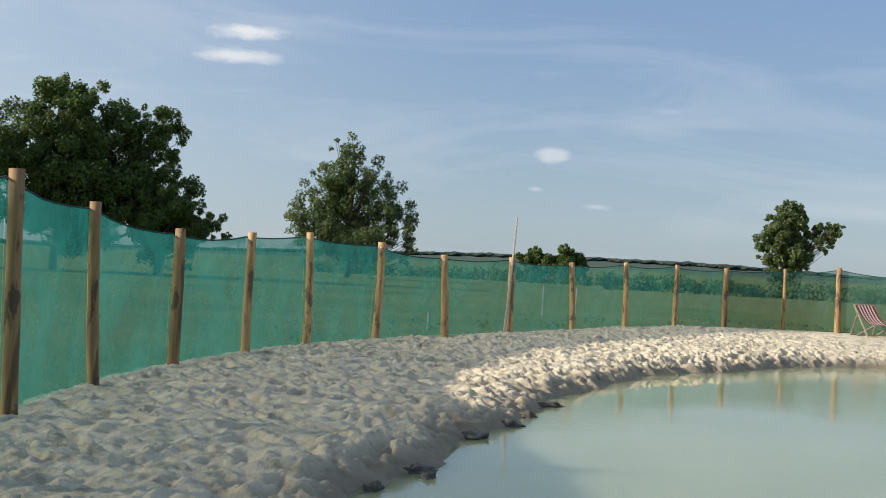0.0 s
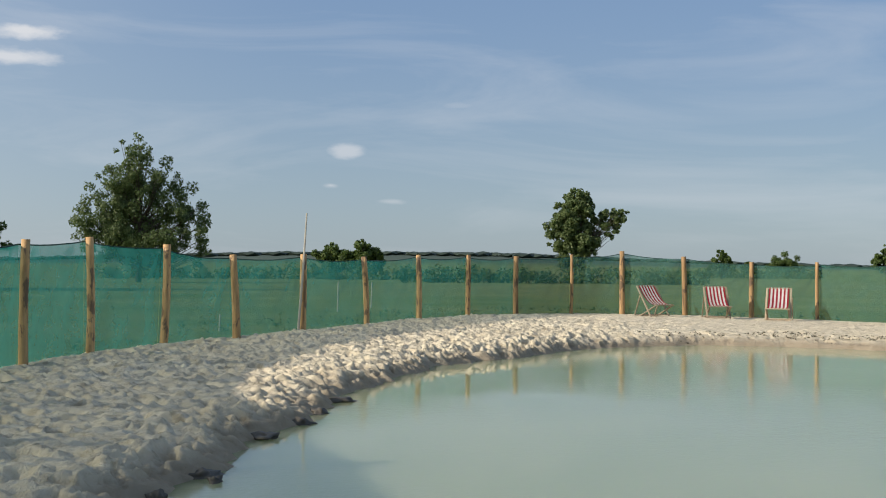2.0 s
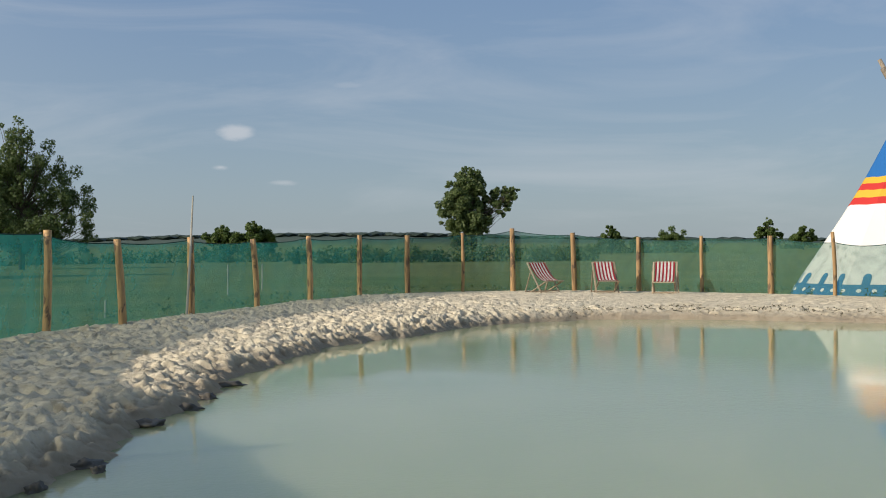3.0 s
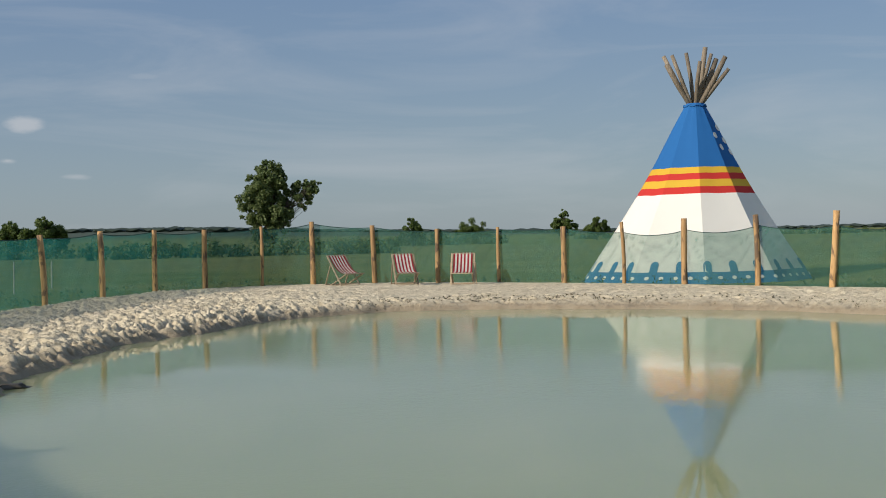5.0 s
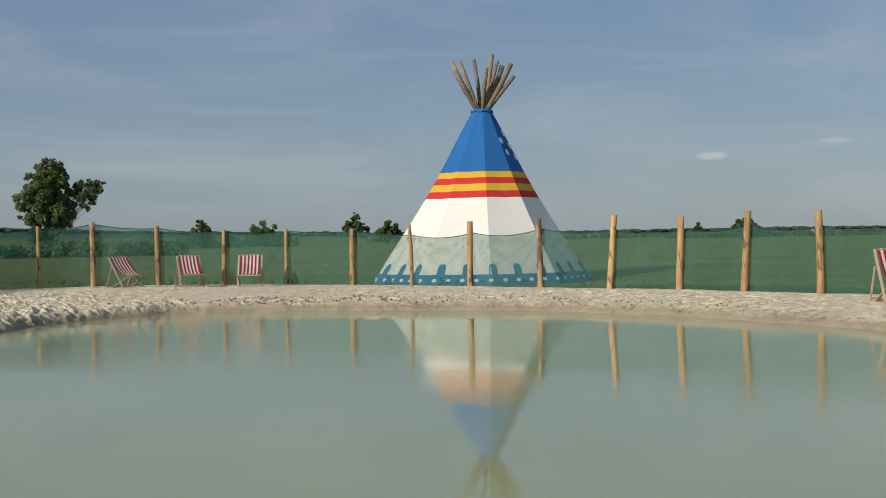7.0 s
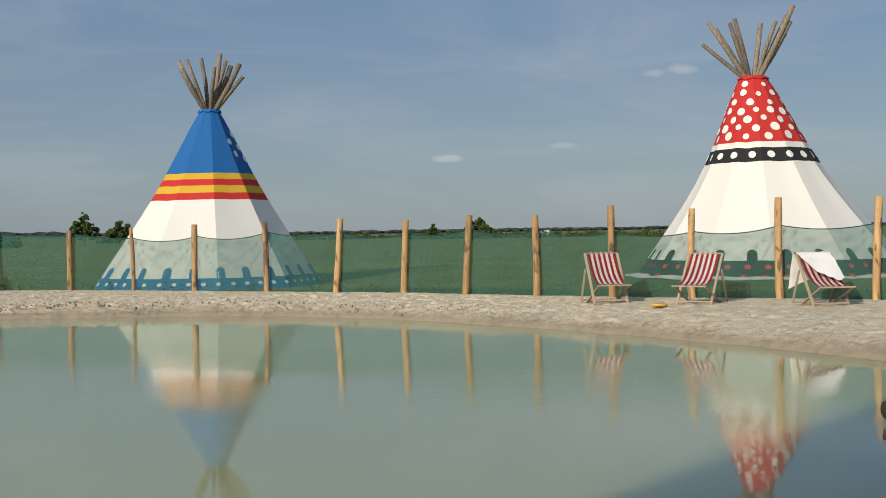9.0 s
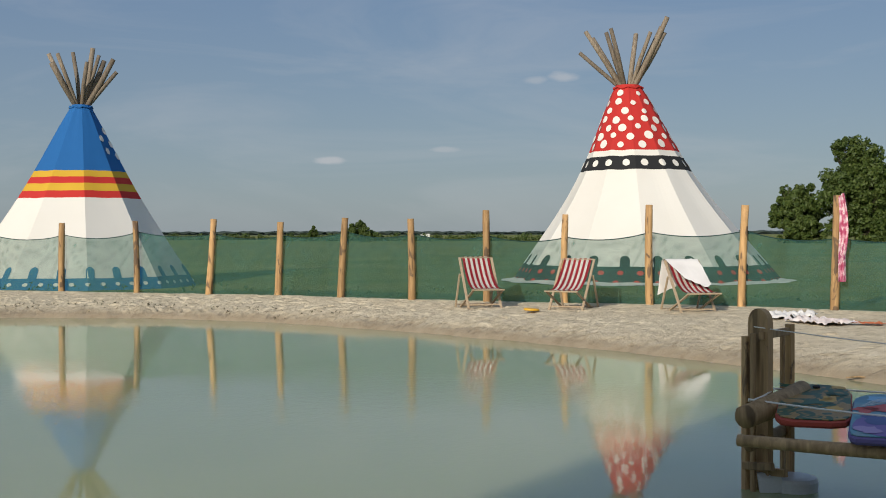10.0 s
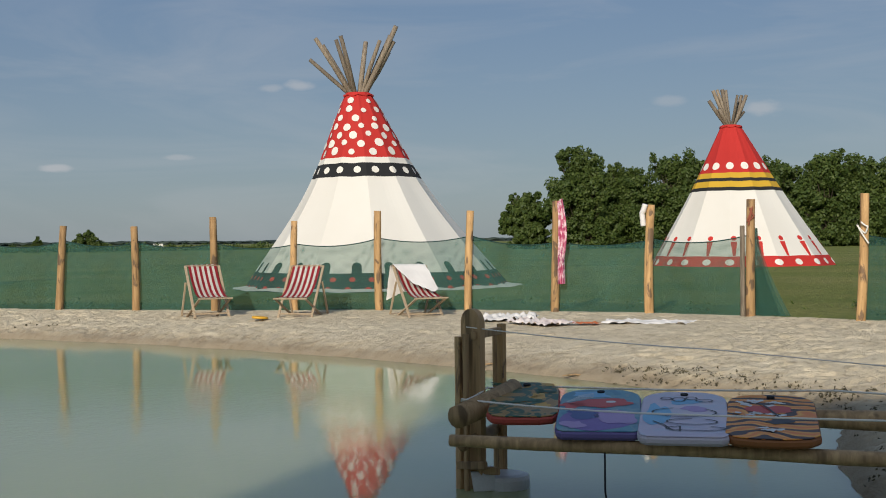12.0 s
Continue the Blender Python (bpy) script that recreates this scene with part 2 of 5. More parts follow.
def leaf_material(name, a, b):
    n = Nodes(name)
    rnd = n.node("ShaderNodeNewGeometry").outputs["Random Per Island"]
    c = n.ramp(rnd, (0.0, a), (0.6, tuple((x + y) / 2 for x, y in zip(a, b))), (1.0, b))
    d = n.node("ShaderNodeBsdfPrincipled", Base_Color=c, Roughness=0.6)
    tl = n.node("ShaderNodeBsdfTranslucent", Color=c)
    s = n.node("ShaderNodeMixShader", Fac=0.4)
    n.put(s.inputs[1], d.outputs[0])
    n.put(s.inputs[2], tl.outputs[0])
    n.t.links.new(s.outputs[0], n.out.inputs["Surface"])
    return n.m


M_SAND, M_GRASS, M_WATER = sand_material(), grass_material(), water_material()
M_NET = net_material("green_shade_net", 0.53, (0.07, 0.17, 0.135), (0.105, 0.25, 0.2), (0.012, 0.125, 0.122), (0.02, 0.18, 0.175))
M_POST = wood("peeled_pine", (0.55, 0.35, 0.16), (0.31, 0.18, 0.075), bark=0.42)
M_POLE = wood("weathered_pole", (0.3, 0.25, 0.19), (0.11, 0.085, 0.06), (14, 14, 1.2), False)
M_DARKWOOD = wood("wet_timber", (0.5, 0.34, 0.18), (0.25, 0.16, 0.08), bark=0.2)
M_CHAIR = wood("chair_ash", (0.42, 0.34, 0.24), (0.27, 0.2, 0.13), (14, 14, 14), False)
M_BARK = wood("bark", (0.12, 0.095, 0.07), (0.045, 0.035, 0.026), (3, 3, 0.6), False)
M_WHITE = cloth("white_canvas", (0.87, 0.86, 0.82), (0.83, 0.81, 0.76), thin=0.17)
M_BLUE = cloth("blue_canvas", (0.015, 0.15, 0.46), thin=0.17)
M_YELLOW = cloth("yellow_canvas", (0.76, 0.47, 0.04), thin=0.17)
M_RED = cloth("red_canvas", (0.62, 0.035, 0.03), thin=0.17)
M_BLACK = cloth("black_canvas", (0.02, 0.022, 0.025), thin=0.17)
M_STEEL = cloth("slate_blue_paint", (0.03, 0.18, 0.4), thin=0.17)
M_TOWEL = cloth("white_towel", (0.8, 0.79, 0.78))
M_SLINGRED = cloth("crimson_stripe", (0.4, 0.025, 0.04))
M_SLINGWHITE = cloth("white_stripe", (0.8, 0.78, 0.75))
M_ROPE = plain("white_cord", (0.85, 0.84, 0.8), 0.8)
M_EDGE = plain("net_hem", (0.01, 0.05, 0.045), 0.9)
M_LEAF = leaf_material("oak_leaf", (0.055, 0.1, 0.02), (0.13, 0.18, 0.04))
M_LEAF_B = leaf_material("ash_leaf", (0.07, 0.115, 0.035), (0.165, 0.21, 0.075))
# far foliage is lightened and greyed to carry the haze of distance
M_FAR = leaf_material("hazed_far_wood", (0.05, 0.075, 0.06), (0.085, 0.115, 0.085))
M_TUFT = leaf_material("dry_tuft", (0.06, 0.05, 0.03), (0.16, 0.14, 0.07))
M_STALK = plain("dry_stalk", (0.45, 0.42, 0.36), 0.9)


# ---- building helpers ----
def link_mesh(name, bm, materials, parent=None, label="", smooth=False):
    me = bpy.data.meshes.new(name)
    if smooth:
        for f in bm.faces:
            f.smooth = True
    bm.to_mesh(me)
    bm.free()
    for m in materials if isinstance(materials, (list, tuple)) else (materials,):
        me.materials.append(m)
    ob = new(name, me)
    if parent:
        ob.parent = parent
    if label:
        ob["label"] = label
    return ob


def part(name, bm, material, parent, label="", smooth=False):
    return link_mesh(name, bm, material, parent, label, smooth)


def thing(name, m, label, category, group="", kind=""):
    ob = new(name)
    ob.matrix_world = m
    return tagged(ob, label, category, group, kind)


def tube(bm, points, radii, sides=8, caps=True, wobble=0.0, rng=random):
    """A tapered round bar through the points."""
    points = [Vector(p) for p in points]
    if not isinstance(radii, (list, tuple)):
        radii = [radii] * len(points)
    rings = []
    ref = None
    for i, p in enumerate(points):
        a = points[max(i - 1, 0)]
        b = points[min(i + 1, len(points) - 1)]
        d = (b - a).normalized()
        if ref is None:
            ref = d.orthogonal().normalized()
        u = (ref - d * ref.dot(d)).normalized()
        w = d.cross(u)
        ref = u
        ring = []
        for k in range(sides):
            an = 2 * math.pi * k / sides
            r = radii[i] * (1 + wobble * (rng.random() - 0.5))
            ring.append(bm.verts.new(p + u * r * math.cos(an) + w * r * math.sin(an)))
        rings.append(ring)
    for r0, r1 in zip(rings, rings[1:]):
        for k in range(sides):
            bm.faces.new((r0[k], r0[(k + 1) % sides], r1[(k + 1) % sides], r1[k]))
    if caps:
        bm.faces.new(rings[0][::-1])
        bm.faces.new(rings[-1])
    return rings


def bar(bm, a, b, wide, thick, up=(0, 0, 1), bevel=0.004):
    """A squared bar from a to b with softened edges."""
    a, b = Vector(a), Vector(b)
    d = (b - a).normalized()
    up = Vector(up)
    s = d.cross(up).normalized()
    u = s.cross(d)
    c = min(bevel, wide * 0.3, thick * 0.3)
    prof = [(-wide / 2 + c, -thick / 2), (wide / 2 - c, -thick / 2), (wide / 2, -thick / 2 + c), (wide / 2, thick / 2 - c),
            (wide / 2 - c, thick / 2), (-wide / 2 + c, thick / 2), (-wide / 2, thick / 2 - c), (-wide / 2, -thick / 2 + c)]
    r0 = [bm.verts.new(a + s * x + u * y) for x, y in prof]
    r1 = [bm.verts.new(b + s * x + u * y) for x, y in prof]
    for k in range(8):
        bm.faces.new((r0[k], r0[(k + 1) % 8], r1[(k + 1) % 8], r1[k]))
    bm.faces.new(r0[::-1])
    bm.faces.new(r1)


# ---- plan: shore and fence line ----
CENTRE = Vector((7.0, 11.5))
SHORE = [(-0.45, 8.0), (0.0, 9.6), (0.5, 11.2), (1.2, 13.5), (2.3, 16.5), (3.35, 18.35), (4.7, 20.0), (6.35, 21.75), (7.75, 22.65), (9.0, 22.9),
         (10.1, 22.55), (11.95, 21.15), (13.55, 19.4), (14.7, 17.5), (15.0, 16.0), (15.1, 13.5), (15.05, 12.3), (14.8, 10.5), (14.4, 8.5),
         (13.8, 6.3), (13.0, 4.4), (12.4, 3.2), (11.9, 2.0), (11.2, 1.45), (10.2, 1.25), (9.2, 1.12), (7.9, 0.85), (6.2, 0.2), (3.6, -0.3), (1.4, 1.3), (-0.2, 4.2)]
# fence posts: x, y, foot height, length, lean in x, lean in y
# first two posts are added, unseen; their net shades the near sand
POSTS_NEAR = [(-2.2, 1.9, 0.28, 1.6, 0.0, 0.0), (-2.4, 4.1, 0.28, 1.65, 0.0, 0.0), (-2.7, 6.3, 0.28, 1.7, 0.0, 0.0), (-3.03, 8.7, 0.28, 1.76, -0.04, -0.02), (-3.07, 10.97, 0.29, 1.63, -0.08, -0.02),
              (-2.87, 13.2, 0.29, 1.47, 0.01, 0.0), (-2.43, 15.36, 0.27, 1.53, 0.01, 0.0), (-1.9, 17.4, 0.3, 1.58, -0.02, 0.0),
              (-1.04, 19.28, 0.29, 1.53, 0.06, 0.0), (0.09, 21.08, 0.27, 1.42, -0.08, 0.0), (1.3, 23.12, 0.24, 1.49, 0.01, 0.0),
              (2.77, 25.58, 0.26, 1.45, -0.07, 0.01), (4.27, 28.26, 0.3, 1.49, -0.02, 0.0), (5.82, 30.32, 0.31, 1.51, 0.02, 0.0)]
POSTS_FAR = [(7.33, 31.46, 0.3, 1.51, 0.0, 0.0), (8.9, 31.76, 0.27, 1.6, 0.02, -0.01), (10.27, 31.54, 0.3, 1.67, -0.01, 0.0),
             (11.73, 30.71, 0.29, 1.54, -0.04, 0.01), (12.98, 29.32, 0.29, 1.4, 0.0, 0.0), (13.95, 27.66, 0.25, 1.44, -0.02, 0.01),
             (14.83, 25.91, 0.28, 1.38, 0.0, 0.0), (15.52, 24.33, 0.27, 1.45, -0.02, 0.02), (16.08, 22.7, 0.27, 1.49, 0.01, -0.01),
             (16.74, 21.0, 0.26, 1.53, -0.01, 0.01), (17.31, 19.4, 0.26, 1.56, 0.1, -0.09)]
POSTS_RIGHT = [(17.75, 17.8, 0.27, 1.48, 0.05, -0.05), (17.9, 16.21, 0.29, 1.53, 0.07, -0.07), (18.21, 14.67, 0.21, 1.58, -0.01, 0.01),
               (18.43, 13.08, 0.24, 1.69, -0.01, 0.01), (18.79, 11.63, 0.23, 1.61, 0.0, 0.0), (19.2, 10.18, 0.24, 1.75, -0.01, 0.02),
               (19.68, 8.75, 0.26, 1.71, 0.03, -0.06), (19.7, 7.19, 0.21, 1.89, 0.02, -0.05), (19.56, 5.53, 0.22, 1.77, 0.01, -0.03),
               (19.27, 3.9, 0.22, 1.81, 0.0, -0.02), (18.83, 2.3, 0.21, 1.85, 0.01, -0.09), (18.1, 0.5, 0.22, 1.75, 0.0, 0.0)]
POSTS = POSTS_NEAR + POSTS_FAR + POSTS_RIGHT


def polar(points):
    rows = sorted((math.atan2(y - CENTRE.y, x - CENTRE.x), math.hypot(x - CENTRE.x, y - CENTRE.y)) for x, y in points)
    a = np.array([r[0] for r in rows])
    r = np.array([r[1] for r in rows])
    return np.concatenate([a - 2 * np.pi, a, a + 2 * np.pi]), np.tile(r, 3)


def smooth_loop(angles, table, width):
    """Radius at the angles, rounded off over a width in radians."""
    total = 0
    for k, wt in ((-1, 0.25), (-0.5, 0.5), (0, 0.75), (0.5, 0.5), (1, 0.25)):
        total = total + wt * np.interp(angles + k * width, *table)
    return total / 2.25


SHORE_T = polar(SHORE)
FENCE_T = polar([p[:2] for p in POSTS] + [(15.5, -3.5), (10, -6.5), (3, -6.5), (-1.8, -3)])


# ---- ground: pond bed, bank, sand and meadow in one sheet ----
def np_noise(x, y, scale, seed, octaves=1):
    """Smooth value noise on a plane."""
    total, amp = np.zeros_like(x), 1.0
    for o in range(octaves):
        rng = np.random.RandomState(seed + o * 17)
        table = rng.rand(256, 256)
        u, v = x * scale * 2**o + 40.3 * o, y * scale * 2**o + 17.7 * o
        i, j = np.floor(u).astype(int), np.floor(v).astype(int)
        f, g = u - i, v - j
        f, g = f * f * (3 - 2 * f), g * g * (3 - 2 * g)
        i0, j0, i1, j1 = i % 256, j % 256, (i + 1) % 256, (j + 1) % 256
        total += amp * (table[i0, j0] * (1 - f) * (1 - g) + table[i1, j0] * f * (1 - g) + table[i0, j1] * (1 - f) * g + table[i1, j1] * f * g - 0.5)
        amp *= 0.5
    return total


def np_dents(x, y, cell, seed, radius):
    """Overlapping footprints: one hollow with a pushed-up rim in each cell of a jittered grid."""
    rng = np.random.RandomState(seed)
    table = rng.rand(5, 128, 128)
    i, j = np.floor(x / cell).astype(int), np.floor(y / cell).astype(int)
    hollow, rim = np.zeros_like(x), np.zeros_like(x)
    for a in (-1, 0, 1):
        for b in (-1, 0, 1):
            u, v = (i + a) % 128, (j + b) % 128
            px, py = (i + a + table[0, u, v]) * cell - x, (j + b + table[1, u, v]) * cell - y
            turn = table[2, u, v] * np.pi
            c, s = np.cos(turn), np.sin(turn)
            q = np.hypot(c * px + s * py, 1.7 * (c * py - s * px)) / (radius * (0.6 + 0.8 * table[3, u, v]))
            depth = np.clip(1.5 * table[4, u, v] - 0.3, 0.1, 1)
            hollow = np.maximum(hollow, depth * np.exp(-q ** 4))
            rim = np.maximum(rim, depth * np.exp(-((q - 1.3) / 0.3) ** 2))
    return 0.28 * rim * (1 - hollow) - hollow


def build_ground():
    n_ang = 3000
    ang = np.linspace(-np.pi, np.pi, n_ang, endpoint=False)
    shore = smooth_loop(ang, SHORE_T, 0.035)
    fence = smooth_loop(ang, FENCE_T, 0.05)
    # the bank's edge is ragged
    ex, ey = CENTRE.x + np.cos(ang) * shore, CENTRE.y + np.sin(ang) * shore
    left = np.clip((8.0 - ex) / 5.0, 0, 1)
    shore = shore + (np_noise(ex, ey, 1.1, 3, 3) * 0.45 + np_noise(ex, ey, 4.0, 5, 2) * 0.16) * (0.3 + 0.7 * left)
    bed = [0.0, 0.5, 0.85, 0.95]
    bank = list(np.linspace(-0.35, 1.1, 46))
    n_sand = 120
    far = [0.0, 0.6, 1.5, 3, 5, 8, 12, 18, 26, 38, 55, 80, 115, 160, 230, 330, 480, 700, 1000, 1400, 1900, 2600, 3600, 4500]
    rows_r, rows_kind = [], []
    for b in bed[1:]:
        rows_r.append((shore - 0.4) * b)
        rows_kind.append(0)
    for b in bank:
        rows_r.append(shore + b)
        rows_kind.append(0)
    for k in range(1, n_sand + 1):
        rows_r.append(shore + 1.1 + (fence + 0.1 - shore - 1.1) * k / n_sand)
        rows_kind.append(0)
    for f in far[1:]:
        rows_r.append(fence + 0.1 + f)
        rows_kind.append(1)
    R = np.array(rows_r)
    X, Y = CENTRE.x + np.cos(ang)[None] * R, CENTRE.y + np.sin(ang)[None] * R
    d = R - shore[None]
    rough = np.clip((12.0 - X) / 6.0, 0.32, 1.0) * np.clip(0.62 + (Y - 9) / 20, 0.62, 1.0)
    rough = np.maximum(rough, np.clip((4.5 - Y) / 2.0, 0, 0.4) * (X > 9))
    wave = np_noise(X, Y, 0.7, 21, 3) * 0.09
    dd = np.clip(d, 0, None)
    side = np.clip((X - 9) / 4, 0, 1)
    rim = 0.1 - 0.01 * side
    rise = rim * (1 - np.exp(-dd / 0.12)) + (0.29 - rim) * (1 - np.exp(-dd / 1.05))
    Z = np.where(d < 0, np.maximum(d * 0.7, -0.55), rise)
    # trodden sand: hollows and heaps, strongest where people walked
    heap = np_noise(X, Y, 1.9, 31, 2)
    warp = np_noise(X, Y, 5.0, 51, 2) * 0.14
    prints = np.zeros_like(X)
    near = slice(3, 3 + len(bank) + n_sand)
    wx, wy = (X + warp)[near], (Y - warp)[near]
    prints[near] = np_dents(wx, wy, 0.34, 53, 0.13) + 0.5 * np_dents(wx + 3.1, wy + 7.7, 0.2, 57, 0.07)
    rims = -np.abs(np_noise(X, Y, 4.6, 61, 2))
    crumbs = np_noise(X, Y, 9.5, 71, 3)
    sandy = np.clip(d / 0.2, 0, 1) * np.clip((fence[None] + 0.2 - R) / 0.4, 0, 1)
    clod = np.exp(-((d - 0.4) / 0.45) ** 2) * np.clip((9.5 - X) / 4, 0.15, 1)
    Z = Z + sandy * rough * (heap * 0.05 + prints * 0.115 + rims * 0.05 + crumbs * 0.055 + np_noise(X, Y, 17.0, 75, 2) * 0.03) + sandy * wave * 0.3
    Z = Z + clod * sandy * (np_noise(X, Y, 3.6, 81, 2) * 0.03 + np_noise(X, Y, 12.0, 85, 3) * 0.1)
    Z = Z + np.exp(-((d - 0.6) / 0.45) ** 2) * 0.03 * sandy * (1 - 0.8 * side)
    # meadow: gentle swell, rising to a low ridge far off to the north
    out = np.clip(R - fence[None] - 0.4, 0, None)
    az = np.degrees(np.arctan2(-X, Y))
    ridge = np.exp(-((az + 7) / 17.0) ** 2)
    t = np.clip((out - 500) / 2400, 0, 1)
    Z = Z + np.clip(out / 6, 0, 1) * np_noise(X, Y, 0.05, 91, 3) * 0.12 + t * t * (3 - 2 * t) * ridge * 30.0
    # shallow dips where the nearer tipis stand, a swell under the farthest
    dip = 0.3 * np.exp(-((X - 21.3) ** 2 + (Y - 29.7) ** 2) / 55.0) + 0.09 * np.exp(-((X - 29.8) ** 2 + (Y - 16.2) ** 2) / 40.0)
    Z = Z - dip * np.clip(out / 1.5, 0, 1) + 0.16 * np.exp(-((X - 47) ** 2 + (Y - 10) ** 2) / 200.0)
    rows, cols = R.shape
    co = np.empty((rows * cols + 1, 3))
    co[:-1, 0], co[:-1, 1], co[:-1, 2] = X.ravel(), Y.ravel(), Z.ravel()
    co[-1] = (CENTRE.x, CENTRE.y, -0.55)
    i, j = np.meshgrid(np.arange(rows - 1), np.arange(cols), indexing="ij")
    k = (j + 1) % cols
    quads = np.stack([i * cols + j, (i + 1) * cols + j, (i + 1) * cols + k, i * cols + k], -1).reshape(-1, 4)
    mats = np.repeat(np.array(rows_kind[1:]), cols)
    centre_faces = [(rows * cols, a, (a + 1) % cols) for a in range(cols)]
    me = bpy.data.meshes.new("ground")
    me.from_pydata(co.tolist(), [], quads.tolist() + centre_faces)
    me.materials.append(M_SAND)
    me.materials.append(M_GRASS)
    me.polygons.foreach_set("material_index", np.concatenate([mats, np.zeros(cols, int)]).astype(np.int32))
    me.polygons.foreach_set("use_smooth", np.ones(len(me.polygons), bool))
    return tagged(new("ground", me), "pale trodden sand bank running out into green meadow", "ground", kind="structure")


ground = build_ground()


def build_water():
    ang = np.linspace(-np.pi, np.pi, 240, endpoint=False)
    r = smooth_loop(ang, SHORE_T, 0.035) + 0.9
    bm = bmesh.new()
    bm.faces.new([bm.verts.new((CENTRE.x + math.cos(a) * q, CENTRE.y + math.sin(a) * q, 0)) for a, q in zip(ang, r)])
    return tagged(link_mesh("water", bm, M_WATER), "still milky green pond water with faint ripples", "water", kind="structure")


water = build_water()


# ---- fence ----
def net_height(i):
    """Height of the net's hem above the foot of post i."""
    return POSTS[i][3] - 0.06 if i < 21 else 1.25 + 0.05 * math.sin(i * 1.7)


def build_fence():
    fence = thing("fence", pose(0, 0, 0), "peeled pine posts carrying sagging green shade net round the pond", "fence")
    rng = random.Random(5)
    tops = []
    for i, (x, y, z, h, lx, ly) in enumerate(POSTS):
        bm = bmesh.new()
        r = (0.052 if i < 9 else 0.06) + 0.012 * rng.random() if i not in (15, 19, 21) else 0.045
        pts, rad = [], []
        bend = rng.uniform(-0.025, 0.025)
        for k in range(9):
            f = k / 8
            s = math.sin(f * math.pi) * bend
            pts.append((lx * f + s, ly * f - s, -0.3 + (h + 0.3) * f))
            rad.append(r * (1.06 - 0.14 * f) * (1 + rng.uniform(-0.05, 0.05)))
        tube(bm, pts, rad, 12, wobble=0.05, rng=rng)
        post = part("post", bm, M_POST, fence, smooth=True)
        post.location = (x, y, z)
        tops.append(Vector((x, y, z)))
    for i in range(len(POSTS) - 1):
        if i == len(POSTS) - 3:
            continue          # the way through
        a, b = tops[i], tops[i + 1]
        la, lb = Vector(POSTS[i][4:6]), Vector(POSTS[i + 1][4:6])
        ha, hb = net_height(i), net_height(i + 1)
        along = (b - a)
        outward = Vector((along.y, -along.x, 0)).normalized()
        if outward.dot(a - Vector((CENTRE.x, CENTRE.y, 0))) < 0:
            outward = -outward
        bm = bmesh.new()
        nu, nv = 26, 14
        seed = i * 9.1
        grid, gathers = [], []
        slant_cover = 0.56 * min(1.0, max(0.0, (12 - i) / 6))      # extra cover put in because the near run is seen at a slant
        sag = (0.07 if i > 20 else 0.025) + 0.04 * rng.random()
        for u in range(nu + 1):
            f = u / nu
            base = a.lerp(b, f)
            hh = ha + (hb - ha) * f - sag * 4 * f * (1 - f)
            col = []
            for v in range(nv + 1):
                g = v / nv
                # creases fan out from where the hem is tied to the posts
                fan = 0.0
                for reach, drop in ((f, 1 - g), (1 - f, 1 - g)):
                    turn = math.atan2(drop * 0.8, reach + 0.02)
                    fan = max(fan, max(0.0, math.sin(turn * 15 + seed)) ** 3 * math.exp(-math.hypot(reach, drop) * 2.2))
                gathers.append(fan + slant_cover)
                fold = fan * 0.05 + noise.noise(Vector((f * 3 + seed, g * 2.2 - f * 2.0, 1.0))) * 0.09 + noise.noise(Vector((f * 9 + seed, g * 5 + f * 5, 2.0))) * 0.02
                p = base + outward * (0.085 + fold * math.sin(math.pi * f) ** 0.5) + Vector((0, 0, -0.06 + (hh + 0.06) * g))
                lean = la.lerp(lb, f) * (g * 0.8)
                col.append(bm.verts.new(p + Vector((lean.x, lean.y, 0))))
            grid.append(col)
        for u in range(nu):
            for v in range(nv):
                bm.faces.new((grid[u][v], grid[u + 1][v], grid[u + 1][v + 1], grid[u][v + 1]))
        hem = [c[-1].co.copy() for c in grid]
        panel = part("net_panel", bm, M_NET, fence, "sagging green shade net", smooth=True)
        panel.data.attributes.new("gather", "FLOAT", "POINT").data.foreach_set("value", gathers)
        bm = bmesh.new()
        tube(bm, hem, 0.009, 5)
        part("hem_cord", bm, M_EDGE, panel)
    # a loose flap hangs beside the way through
    g0 = tops[len(POSTS) - 3]
    for layer in range(3):
        bm = bmesh.new()
        grid = []
        for u in range(12):
            f = u / 11
            col = []
            for v in range(12):
                g = v / 11
                wide = (0.07 + 0.52 * (1 - g) ** 1.5) * (1 - 0.14 * layer)
                p = g0 + Vector((0.1 + 0.035 * layer + 0.05 * math.sin(f * 14 + g * 2 + layer), -0.02 - f * wide, -0.02 + 1.4 * g))
                col.append(bm.verts.new(p))
            grid.append(col)
        for u in range(11):
            for v in range(11):
                bm.faces.new((grid[u][v], grid[u + 1][v], grid[u + 1][v + 1], grid[u][v + 1]))
        part("net_flap", bm, M_NET, fence, "gathered loose end of green net", smooth=True)
    # a shorter stake stands against the post of the way through
    bm = bmesh.new()
    tube(bm, [(0, 0, -0.3), (0.0, 0.0, 1.42)], [0.04, 0.036], 8)
    s = part("stake", bm, M_POLE, fence, "grey weathered stake")
    s.location = g0 + Vector((-0.05, 0.1, 0))
    # thin tall stake beside a post on the far left run
    bm = bmesh.new()
    tube(bm, [(0, 0, -0.2), (0.1, 0.0, 1.2), (0.16, 0, 2.25)], [0.026, 0.022, 0.014], 6)
    s = part("stake", bm, M_STALK, fence, "thin tall pale stake")
    s.location = (1.2, 23.0, 0.25)
    return fence


fence = build_fence()


